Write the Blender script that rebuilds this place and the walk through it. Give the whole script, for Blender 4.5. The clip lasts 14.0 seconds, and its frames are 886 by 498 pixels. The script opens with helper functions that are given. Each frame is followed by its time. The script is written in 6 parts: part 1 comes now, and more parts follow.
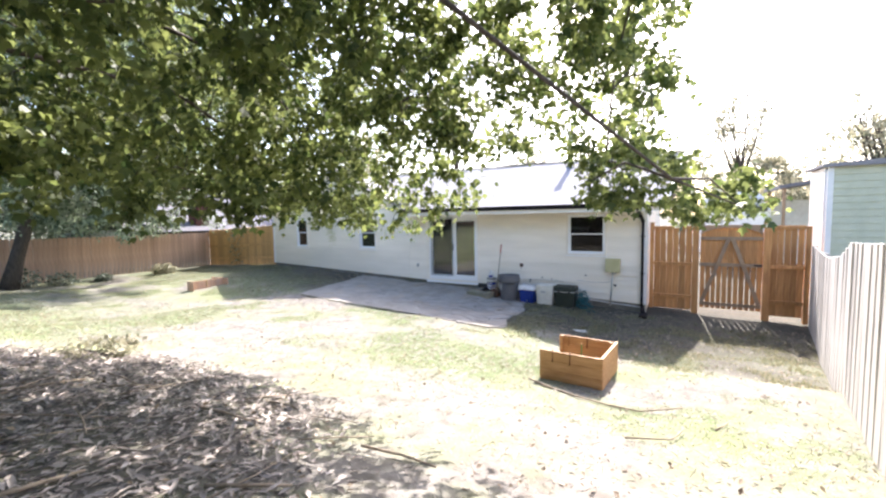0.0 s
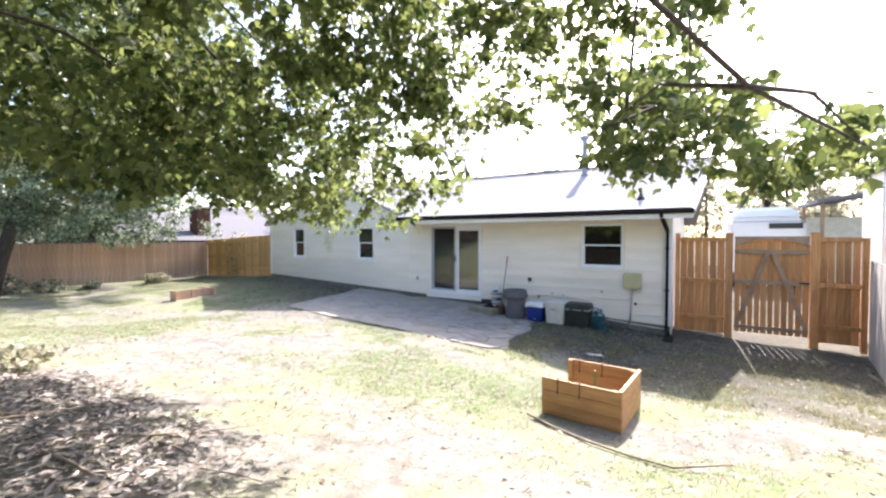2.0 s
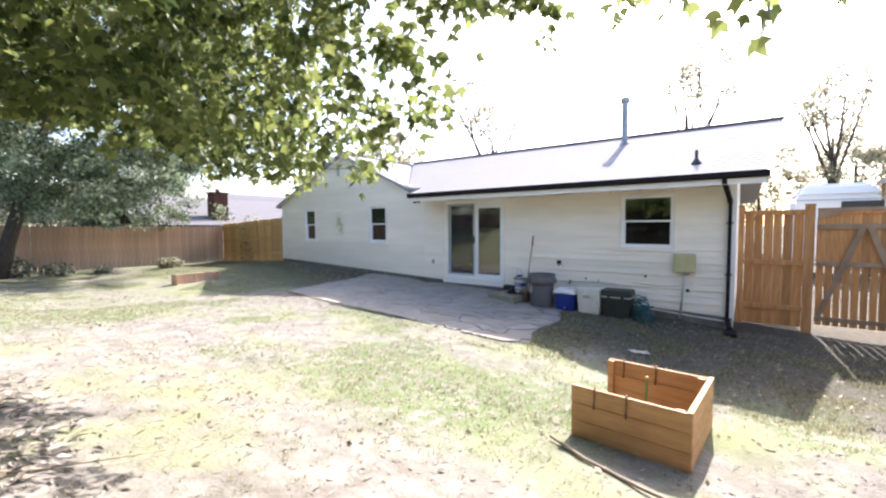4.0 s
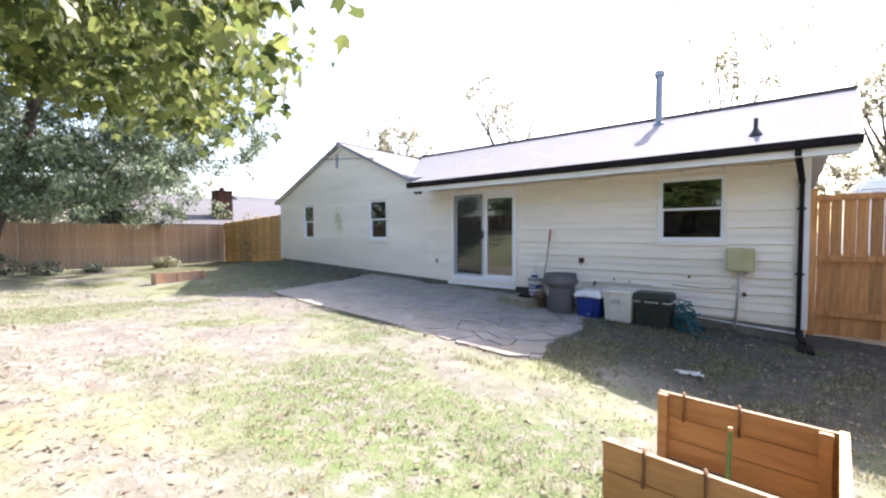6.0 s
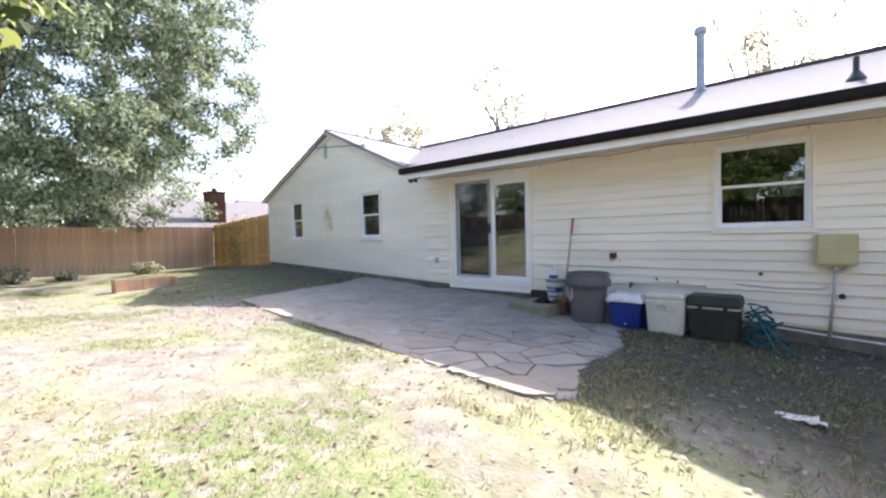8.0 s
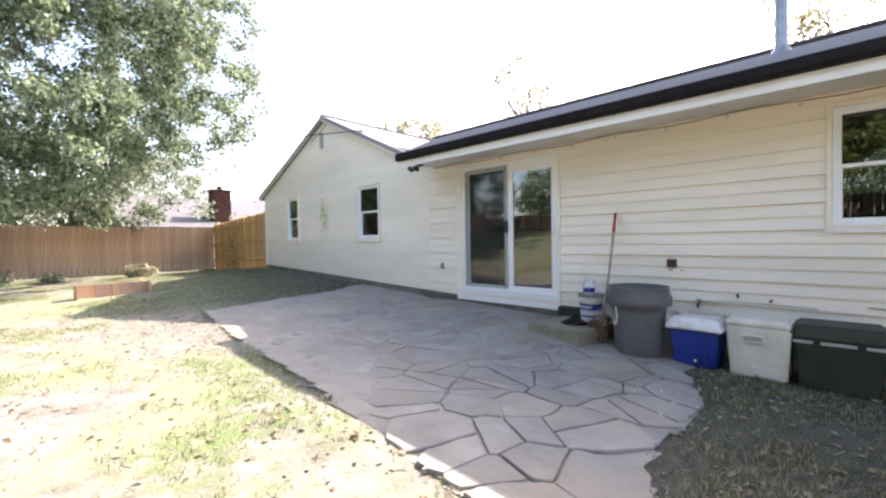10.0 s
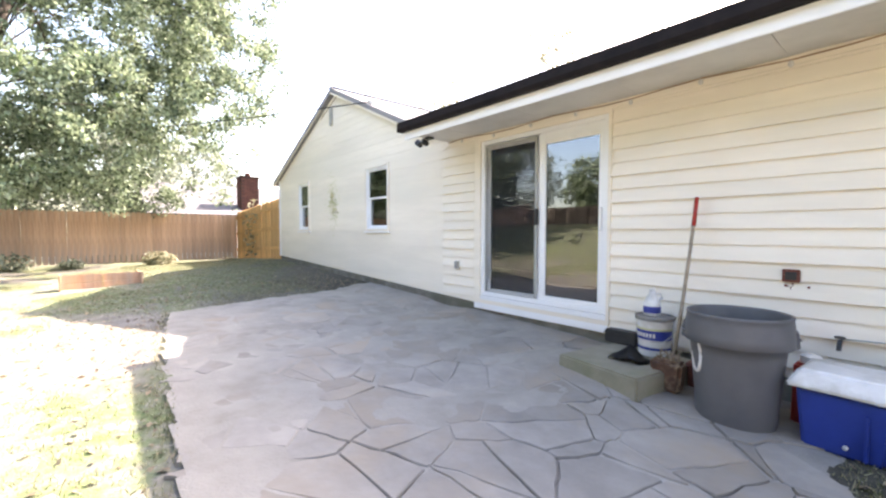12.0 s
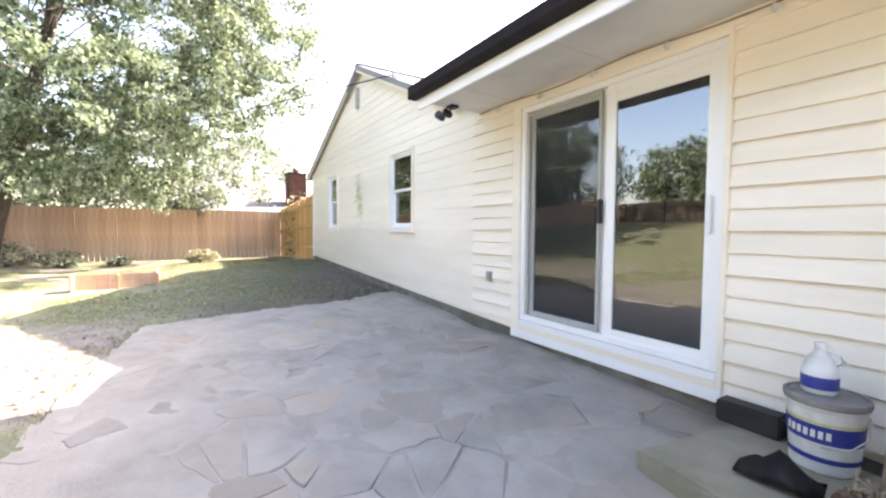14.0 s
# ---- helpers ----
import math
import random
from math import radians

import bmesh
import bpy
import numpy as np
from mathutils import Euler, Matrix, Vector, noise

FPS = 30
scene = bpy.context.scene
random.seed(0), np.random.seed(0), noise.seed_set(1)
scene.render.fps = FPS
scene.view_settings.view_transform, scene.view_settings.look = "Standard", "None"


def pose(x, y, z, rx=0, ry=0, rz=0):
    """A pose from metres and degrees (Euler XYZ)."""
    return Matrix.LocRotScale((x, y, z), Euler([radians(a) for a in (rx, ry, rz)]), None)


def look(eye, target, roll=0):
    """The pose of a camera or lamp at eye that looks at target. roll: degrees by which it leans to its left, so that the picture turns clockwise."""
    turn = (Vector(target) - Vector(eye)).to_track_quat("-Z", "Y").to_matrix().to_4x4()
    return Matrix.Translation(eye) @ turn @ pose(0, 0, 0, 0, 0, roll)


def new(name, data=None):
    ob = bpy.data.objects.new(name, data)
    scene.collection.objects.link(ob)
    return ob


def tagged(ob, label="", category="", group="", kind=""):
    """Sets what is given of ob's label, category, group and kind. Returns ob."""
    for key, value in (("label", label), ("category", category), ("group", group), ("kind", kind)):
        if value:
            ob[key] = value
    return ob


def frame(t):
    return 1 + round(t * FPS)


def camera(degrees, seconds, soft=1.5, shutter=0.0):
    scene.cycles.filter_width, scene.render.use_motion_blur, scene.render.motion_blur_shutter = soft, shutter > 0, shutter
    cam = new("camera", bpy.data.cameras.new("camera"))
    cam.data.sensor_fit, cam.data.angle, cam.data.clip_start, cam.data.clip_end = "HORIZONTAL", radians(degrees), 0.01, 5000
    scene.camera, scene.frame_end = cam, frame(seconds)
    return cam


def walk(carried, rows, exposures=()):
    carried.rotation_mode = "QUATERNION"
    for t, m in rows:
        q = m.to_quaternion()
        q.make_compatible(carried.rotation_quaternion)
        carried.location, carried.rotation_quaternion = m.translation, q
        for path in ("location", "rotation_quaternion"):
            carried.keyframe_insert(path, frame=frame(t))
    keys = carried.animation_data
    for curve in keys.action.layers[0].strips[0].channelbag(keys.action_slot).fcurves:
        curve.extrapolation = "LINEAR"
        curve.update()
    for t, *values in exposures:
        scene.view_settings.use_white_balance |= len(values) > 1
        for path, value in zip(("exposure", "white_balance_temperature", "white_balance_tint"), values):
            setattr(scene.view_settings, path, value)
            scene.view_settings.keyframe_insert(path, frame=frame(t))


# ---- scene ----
cam = camera(94.0, 14.0, soft=2.3)
PATH = [
    (0, (-1.186, -0.219, 2.204), (-2.176, 1.512, 2.054), -1.0),
    (0.5, (-1.198, 0.041, 2.159), (-2.209, 1.764, 2.071), -1.1),
    (1, (-1.257, 0.345, 2.089), (-2.259, 2.076, 2.065), -0.4),
    (1.5, (-1.315, 0.645, 1.993), (-2.325, 2.371, 1.983), -0.2),
    (2, (-1.377, 0.98, 1.884), (-2.432, 2.678, 1.827), -0.1),
    (2.5, (-1.481, 1.296, 1.772), (-2.561, 2.976, 1.668), 0.2),
    (3, (-1.587, 1.617, 1.698), (-2.712, 3.267, 1.588), -0.4),
    (5.5, (-2.175, 3.384, 1.323), (-3.401, 4.962, 1.234), 0.3),
    (6, (-2.317, 3.708, 1.256), (-3.571, 5.265, 1.181), -0.2),
    (6.5, (-2.501, 4.062, 1.302), (-3.773, 5.604, 1.234), -1.1),
    (7, (-2.691, 4.4, 1.206), (-3.982, 5.926, 1.147), -1.5),
    (7.5, (-2.907, 4.756, 1.092), (-4.198, 6.282, 1.034), -1.3),
    (10, (-3.955, 6.551, 1.018), (-5.338, 7.995, 0.976), -0.9),
    (10.5, (-4.135, 6.894, 1.036), (-5.54, 8.317, 0.987), -0.9),
    (11, (-4.319, 7.265, 1.045), (-5.754, 8.656, 0.976), -0.8),
    (11.5, (-4.507, 7.635, 1.033), (-5.995, 8.967, 0.947), -0.7),
    (12, (-4.713, 7.967, 1.031), (-6.241, 9.255, 0.95), 0.1),
    (12.5, (-4.915, 8.284, 1.049), (-6.517, 9.481, 0.998), 0.5),
    (13, (-5.112, 8.59, 1.059), (-6.786, 9.683, 1.025), 0.1),
    (13.5, (-5.357, 8.91, 1.053), (-7.057, 9.962, 0.989), 0.0),
    (14, (-5.62, 9.213, 1.062), (-7.321, 10.262, 0.969), 0.4),
]
walk(cam, [(t, look(eye, target, roll)) for t, eye, target, roll in PATH],
     [(0, 2.14, 6530, 15), (1.5, 2.12, 6560, 15), (3, 2.0, 6580, 15), (5.5, 1.96, 6630, 16), (7.5, 2.04, 6780, 17), (10, 2.26, 7200, 17), (11, 2.58, 7380, 18), (12.5, 2.98, 7550, 18), (14, 3.05, 7650, 18)])

# ---- world, sun, exposure ----
SUN_DOWN = Vector((0.08, -1.13, -1.0)).normalized()
world = bpy.data.worlds.new("world")
scene.world = world
world.use_nodes = True
wn = world.node_tree
for n in list(wn.nodes):
    wn.nodes.remove(n)
sky = wn.nodes.new("ShaderNodeTexSky")
sky.sky_type = "NISHITA"
sky.sun_disc = False
sky.sun_elevation = math.asin(-SUN_DOWN.z)
sky.sun_rotation = math.atan2(-SUN_DOWN.x, -SUN_DOWN.y)
sky.air_density, sky.dust_density, sky.ozone_density = 1.0, 2.5, 1.0
bg = wn.nodes.new("ShaderNodeBackground")
bg.inputs["Strength"].default_value = 0.15
wo = wn.nodes.new("ShaderNodeOutputWorld")
wn.links.new(sky.outputs[0], bg.inputs[0])
wn.links.new(bg.outputs[0], wo.inputs[0])
sun = new("sun", bpy.data.lights.new("sun", "SUN"))
sun.data.energy, sun.data.angle, sun.data.color = 3.8, radians(0.5), (1.0, 0.965, 0.91)
sun.matrix_world = look(-SUN_DOWN * 30, (0, 0, 0))


# ---- materials ----
def material(name, colour=(0.5, 0.5, 0.5), second=None, scale=4.0, rough=0.7, metal=0.0, bump=0.0, bump_scale=40.0,
             stretch=(1, 1, 1), third=None, scale3=0.7, vary=0.0, spec=0.5, contrast=(0.35, 0.65), whole=False):
    """A surface of two or three colours mixed by noise at two scales, with relief and variation from piece to piece."""
    m = bpy.data.materials.new(name)
    m.use_nodes = True
    t = m.node_tree
    b = t.nodes["Principled BSDF"]
    b.inputs["Roughness"].default_value = rough
    b.inputs["Metallic"].default_value = metal
    b.inputs["Specular IOR Level"].default_value = spec
    co = t.nodes.new("ShaderNodeTexCoord")
    mp = t.nodes.new("ShaderNodeMapping")
    mp.inputs["Scale"].default_value = stretch
    if whole:
        t.links.new(t.nodes.new("ShaderNodeNewGeometry").outputs["Position"], mp.inputs[0])
    else:
        t.links.new(co.outputs["Object"], mp.inputs[0])
    rgb = t.nodes.new("ShaderNodeRGB")
    rgb.outputs[0].default_value = (*colour, 1)
    out = rgb.outputs[0]

    def mixin(out, other, sc, lo, hi, offset):
        n = t.nodes.new("ShaderNodeTexNoise")
        n.inputs["Scale"].default_value = sc
        n.inputs["Detail"].default_value = 6
        n.inputs["Roughness"].default_value = 0.62
        add = t.nodes.new("ShaderNodeVectorMath")
        add.inputs[1].default_value = (offset, offset * 2, offset * 3)
        t.links.new(mp.outputs[0], add.inputs[0])
        t.links.new(add.outputs[0], n.inputs["Vector"])
        r = t.nodes.new("ShaderNodeMapRange")
        r.inputs["From Min"].default_value, r.inputs["From Max"].default_value = lo, hi
        t.links.new(n.outputs[0], r.inputs[0])
        mx = t.nodes.new("ShaderNodeMix")
        mx.data_type = "RGBA"
        t.links.new(r.outputs[0], mx.inputs["Factor"])
        t.links.new(out, mx.inputs["A"])
        mx.inputs["B"].default_value = (*other, 1)
        return mx.outputs["Result"], n

    noise_node = None
    if second:
        out, noise_node = mixin(out, second, scale, *contrast, 0.0)
    if third:
        out, _ = mixin(out, third, scale3, 0.45, 0.7, 7.3)
    if vary:
        oi = t.nodes.new("ShaderNodeObjectInfo")
        r = t.nodes.new("ShaderNodeMapRange")
        r.inputs["To Min"].default_value, r.inputs["To Max"].default_value = 1 - vary, 1 + vary
        t.links.new(oi.outputs["Random"], r.inputs[0])
        hs = t.nodes.new("ShaderNodeHueSaturation")
        t.links.new(r.outputs[0], hs.inputs["Value"])
        t.links.new(out, hs.inputs["Color"])
        out = hs.outputs[0]
    t.links.new(out, b.inputs["Base Color"])
    if bump:
        n = t.nodes.new("ShaderNodeTexNoise")
        n.inputs["Scale"].default_value = bump_scale
        n.inputs["Detail"].default_value = 5
        t.links.new(mp.outputs[0], n.inputs["Vector"])
        bp = t.nodes.new("ShaderNodeBump")
        bp.inputs["Strength"].default_value = bump
        bp.inputs["Distance"].default_value = 0.01
        t.links.new(n.outputs[0], bp.inputs["Height"])
        t.links.new(bp.outputs[0], b.inputs["Normal"])
    return m


def leafy(name, dark, light, back, through_share=0.45, through_value=2.0):
    """Leaves and grass: varied from piece to piece, with light passing through them."""
    m = bpy.data.materials.new(name)
    m.use_nodes = True
    t = m.node_tree
    b = t.nodes["Principled BSDF"]
    b.inputs["Roughness"].default_value = 0.5
    b.inputs["Specular IOR Level"].default_value = 0.35
    ge = t.nodes.new("ShaderNodeNewGeometry")
    ramp = t.nodes.new("ShaderNodeValToRGB")
    ramp.color_ramp.elements[0].color = (*dark, 1)
    ramp.color_ramp.elements[1].color = (*light, 1)
    e = ramp.color_ramp.elements.new(0.93)
    e.color = (*back, 1)
    t.links.new(ge.outputs["Random Per Island"], ramp.inputs[0])
    t.links.new(ramp.outputs[0], b.inputs["Base Color"])
    tr = t.nodes.new("ShaderNodeBsdfTranslucent")
    hs = t.nodes.new("ShaderNodeHueSaturation")
    hs.inputs["Hue"].default_value = 0.48
    hs.inputs["Value"].default_value = through_value
    t.links.new(ramp.outputs[0], hs.inputs["Color"])
    t.links.new(hs.outputs[0], tr.inputs[0])
    mx = t.nodes.new("ShaderNodeMixShader")
    mx.inputs[0].default_value = through_share
    t.links.new(b.outputs[0], mx.inputs[1])
    t.links.new(tr.outputs[0], mx.inputs[2])
    t.links.new(mx.outputs[0], t.nodes["Material Output"].inputs[0])
    return m


def glass_material():
    m = bpy.data.materials.new("window_glass")
    m.use_nodes = True
    t = m.node_tree
    t.nodes.remove(t.nodes["Principled BSDF"])
    gl = t.nodes.new("ShaderNodeBsdfGlossy")
    gl.inputs["Roughness"].default_value = 0.01
    gl.inputs["Color"].default_value = (0.95, 0.97, 1, 1)
    tr = t.nodes.new("ShaderNodeBsdfTransparent")
    tr.inputs[0].default_value = (0.4, 0.42, 0.42, 1)
    lw = t.nodes.new("ShaderNodeLayerWeight")
    lw.inputs[0].default_value = 0.5
    pw = t.nodes.new("ShaderNodeMath")
    pw.operation = "POWER"
    pw.inputs[1].default_value = 3.0
    fr = t.nodes.new("ShaderNodeMapRange")
    fr.inputs["To Min"].default_value, fr.inputs["To Max"].default_value = 0.13, 0.95
    t.links.new(lw.outputs["Facing"], pw.inputs[0])
    t.links.new(pw.outputs[0], fr.inputs[0])
    mx = t.nodes.new("ShaderNodeMixShader")
    t.links.new(fr.outputs[0], mx.inputs[0])
    t.links.new(tr.outputs[0], mx.inputs[1])
    t.links.new(gl.outputs[0], mx.inputs[2])
    t.links.new(mx.outputs[0], t.nodes["Material Output"].inputs[0])
    return m


M_SIDING = material("cream_vinyl_siding", (0.88, 0.805, 0.695), (0.8, 0.73, 0.62), 1.3, 0.5, bump=0.12, bump_scale=60, stretch=(0.5, 1, 3), vary=0.03, third=(0.73, 0.68, 0.585), scale3=0.35)
M_WHITE = material("white_vinyl_trim", (0.84, 0.84, 0.84), (0.74, 0.74, 0.73), 2.0, 0.4, contrast=(0.5, 0.8))
M_SOFFIT = material("soffit_panel", (0.72, 0.7, 0.66), (0.6, 0.58, 0.54), 2.0, 0.6)
M_GUTTER = material("dark_brown_gutter", (0.012, 0.01, 0.012), (0.02, 0.016, 0.017), 6, 0.75, spec=0.15)
M_ROOF = material("pale_asphalt_shingle", (0.33, 0.32, 0.335), (0.25, 0.24, 0.255), 90, 0.95, bump=0.6, bump_scale=160, vary=0.12, third=(0.29, 0.28, 0.29), scale3=1.1, spec=0.1)
M_ROOF_GREY = material("grey_asphalt_shingle", (0.17, 0.166, 0.185), (0.12, 0.117, 0.13), 60, 0.95, bump=0.5, bump_scale=120, vary=0.1, spec=0.1)
M_BLOCK = material("weathered_foundation", (0.24, 0.225, 0.195), (0.13, 0.12, 0.1), 5, 0.95, bump=0.7, bump_scale=30, third=(0.11, 0.108, 0.08), scale3=2)
M_STONE = material("blue_grey_flagstone", (0.315, 0.29, 0.262), (0.222, 0.205, 0.187), 2.6, 0.8, bump=0.9, bump_scale=14, vary=0.13, third=(0.31, 0.255, 0.2), scale3=1.1, whole=True)
M_MORTAR = material("stained_mortar", (0.345, 0.318, 0.284), (0.24, 0.22, 0.194), 2.0, 0.95, bump=0.8, bump_scale=50, third=(0.3, 0.28, 0.25), scale3=6, whole=True)
M_CEDAR = material("orange_stained_cedar", (0.62, 0.31, 0.11), (0.42, 0.185, 0.068), 3, 0.75, bump=0.3, bump_scale=12, stretch=(7, 7, 0.7), vary=0.22)
M_FENCE = material("weathered_brown_picket", (0.6, 0.38, 0.25), (0.44, 0.26, 0.165), 2.5, 0.85, bump=0.3, bump_scale=12, stretch=(7, 7, 0.7), vary=0.14, third=(0.42, 0.31, 0.24), scale3=0.8)
M_PINE = material("yellow_pine_board", (0.68, 0.42, 0.19), (0.5, 0.29, 0.12), 3, 0.75, bump=0.3, bump_scale=12, stretch=(5, 5, 0.8), vary=0.16)
M_GREYWOOD = material("silver_weathered_fence", (0.6, 0.56, 0.52), (0.42, 0.38, 0.35), 3, 0.9, bump=0.4, bump_scale=12, stretch=(7, 7, 0.7), vary=0.16)
# Darkened so the added rear fence mirrors as a dark band in the glass.
M_DARKFENCE = material("dark_reflection_fence", (0.09, 0.075, 0.06), (0.05, 0.042, 0.035), 4, 0.9, bump=0.3, bump_scale=20, vary=0.15)
M_OLDRAIL = material("grey_brown_gate_brace", (0.4, 0.27, 0.17), (0.27, 0.18, 0.115), 4, 0.9, bump=0.3, bump_scale=20, vary=0.1)
M_BOX = material("orange_planter_board", (0.53, 0.305, 0.14), (0.38, 0.195, 0.08), 3, 0.65, bump=0.25, bump_scale=14, stretch=(0.8, 6, 6), vary=0.1)
M_CUT_SUNLIT = material("pale_cut_and_sunlit_wood", (0.62, 0.45, 0.26), (0.5, 0.33, 0.18), 20, 0.8)
M_CAN = material("grey_plastic_bin", (0.125, 0.123, 0.13), (0.095, 0.095, 0.1), 3, 0.5, bump=0.08, bump_scale=60)
M_BLUE = material("blue_cooler_plastic", (0.01, 0.04, 0.27), (0.008, 0.03, 0.2), 4, 0.4)
M_LID = material("off_white_cooler_plastic", (0.76, 0.75, 0.74), (0.64, 0.63, 0.61), 3, 0.45, third=(0.45, 0.43, 0.38), scale3=4)
M_CREAMPL = material("yellowed_white_cooler", (0.72, 0.7, 0.63), (0.62, 0.59, 0.51), 4, 0.5, third=(0.58, 0.55, 0.46), scale3=5)
M_DKGREEN = material("dark_green_cooler_plastic", (0.016, 0.024, 0.017), (0.03, 0.036, 0.026), 4, 0.55)
M_HOSE = material("teal_hose_plastic", (0.0, 0.1, 0.11), (0.0, 0.07, 0.08), 10, 0.45)
M_BLACK = material("black_plastic", (0.012, 0.012, 0.014), (0.025, 0.025, 0.027), 8, 0.5)
M_BEIGE = material("beige_metal_box", (0.5, 0.47, 0.27), (0.43, 0.4, 0.22), 4, 0.45)
M_CONDUIT = material("grey_conduit", (0.45, 0.45, 0.43), (0.33, 0.33, 0.31), 9, 0.4)
M_GALV = material("galvanised_flue", (0.3, 0.31, 0.34), (0.2, 0.21, 0.24), 7, 0.4, metal=0.6)
M_RED = material("red_plastic", (0.45, 0.03, 0.02), (0.3, 0.02, 0.015), 6, 0.5)
M_RUSTY = material("rusty_brown_metal", (0.12, 0.06, 0.035), (0.06, 0.03, 0.02), 9, 0.85, third=(0.3, 0.22, 0.15), scale3=14)
M_RUST = material("brown_red_stain", (0.2, 0.06, 0.04), (0.12, 0.04, 0.03), 20, 0.8)
M_LABEL = material("blue_label", (0.03, 0.05, 0.28), (0.025, 0.04, 0.22), 10, 0.5)
M_LABEL_LINE = material("pale_yellow_label_line", (0.6, 0.58, 0.25), (0.5, 0.5, 0.2), 10, 0.5)
M_LIDGREY = material("dirty_grey_bucket_lid", (0.27, 0.26, 0.25), (0.16, 0.15, 0.14), 8, 0.7)
M_CONCRETE = material("mossy_concrete", (0.31, 0.28, 0.22), (0.23, 0.21, 0.15), 3, 0.95, bump=0.5, bump_scale=60, third=(0.19, 0.19, 0.12), scale3=2.5)
M_BARK = material("grey_brown_bark", (0.1, 0.08, 0.065), (0.05, 0.04, 0.033), 8, 0.95, bump=0.9, bump_scale=20, stretch=(3, 3, 0.7))
M_STICK = material("bleached_stick", (0.36, 0.29, 0.22), (0.22, 0.17, 0.12), 12, 0.9)
M_BRICK = material("dark_red_brick", (0.14, 0.055, 0.042), (0.09, 0.035, 0.03), 8, 0.9, vary=0.2)
M_BRICKJOINT = material("grey_brick_joint", (0.07, 0.038, 0.032), (0.05, 0.03, 0.026), 10, 0.95)
M_GREENSIDING = material("sage_green_siding", (0.6, 0.61, 0.47), (0.5, 0.52, 0.39), 2, 0.6)
# Near-black: the unlit room's darkness is put into this colour.
M_DARKROOM = material("unlit_room_dark", (0.035, 0.032, 0.03), (0.025, 0.024, 0.022), 2, 0.9)
M_CAR = material("white_vehicle_paint", (0.75, 0.75, 0.76), (0.7, 0.7, 0.71), 1, 0.25)
M_PAPER = material("crumpled_white_scrap", (0.7, 0.68, 0.63), (0.5, 0.48, 0.43), 14, 0.8)
M_ROPE = material("brown_root_fibre", (0.3, 0.15, 0.08), (0.17, 0.09, 0.05), 12, 0.9)
M_GREENTAPE = material("green_stake_paint", (0.12, 0.25, 0.08), (0.08, 0.18, 0.06), 8, 0.6)
M_MOSS = material("green_yellow_algae", (0.52, 0.52, 0.22), (0.64, 0.62, 0.42), 12, 0.8)
M_GLASS = glass_material()


def screen_material():
    """Fine dark insect mesh that lets half the light through."""
    m = material("dark_screen_mesh", (0.03, 0.03, 0.035), (0.02, 0.02, 0.022), 200, 0.8)
    t = m.node_tree
    tr = t.nodes.new("ShaderNodeBsdfTransparent")
    mx = t.nodes.new("ShaderNodeMixShader")
    mx.inputs[0].default_value = 0.16
    t.links.new(tr.outputs[0], mx.inputs[1])
    t.links.new(t.nodes["Principled BSDF"].outputs[0], mx.inputs[2])
    t.links.new(mx.outputs[0], t.nodes["Material Output"].inputs[0])
    return m


M_SCREEN = screen_material()
M_LEAF = leafy("maple_leaf", (0.027, 0.05, 0.016), (0.08, 0.131, 0.036), (0.17, 0.21, 0.07), 0.46, 1.8)
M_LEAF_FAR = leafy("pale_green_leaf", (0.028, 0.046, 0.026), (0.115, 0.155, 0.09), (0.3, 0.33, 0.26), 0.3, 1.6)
M_LEAF_YARD = leafy("yard_oak_leaf", (0.018, 0.037, 0.014), (0.085, 0.148, 0.058), (0.3, 0.37, 0.25), 0.3, 1.6)
# Leaf colours lightened to carry the haze on the far trees.
M_LEAF_THIN = leafy("hazed_olive_leaf", (0.12, 0.13, 0.08), (0.24, 0.25, 0.15), (0.34, 0.32, 0.22), 0.4, 1.7)
M_GRASS = leafy("grass_blade", (0.07, 0.088, 0.036), (0.165, 0.195, 0.08), (0.34, 0.32, 0.2), 0.3)
M_STRAW = leafy("dry_straw", (0.13, 0.11, 0.08), (0.28, 0.25, 0.195), (0.42, 0.39, 0.34), 0.15)
M_LITTER = leafy("brown_leaf_litter", (0.1, 0.07, 0.048), (0.22, 0.16, 0.1), (0.36, 0.29, 0.2), 0.2)
M_MULCH = leafy("dark_bark_chips", (0.07, 0.056, 0.05), (0.27, 0.22, 0.2), (0.55, 0.48, 0.43), 0.0)


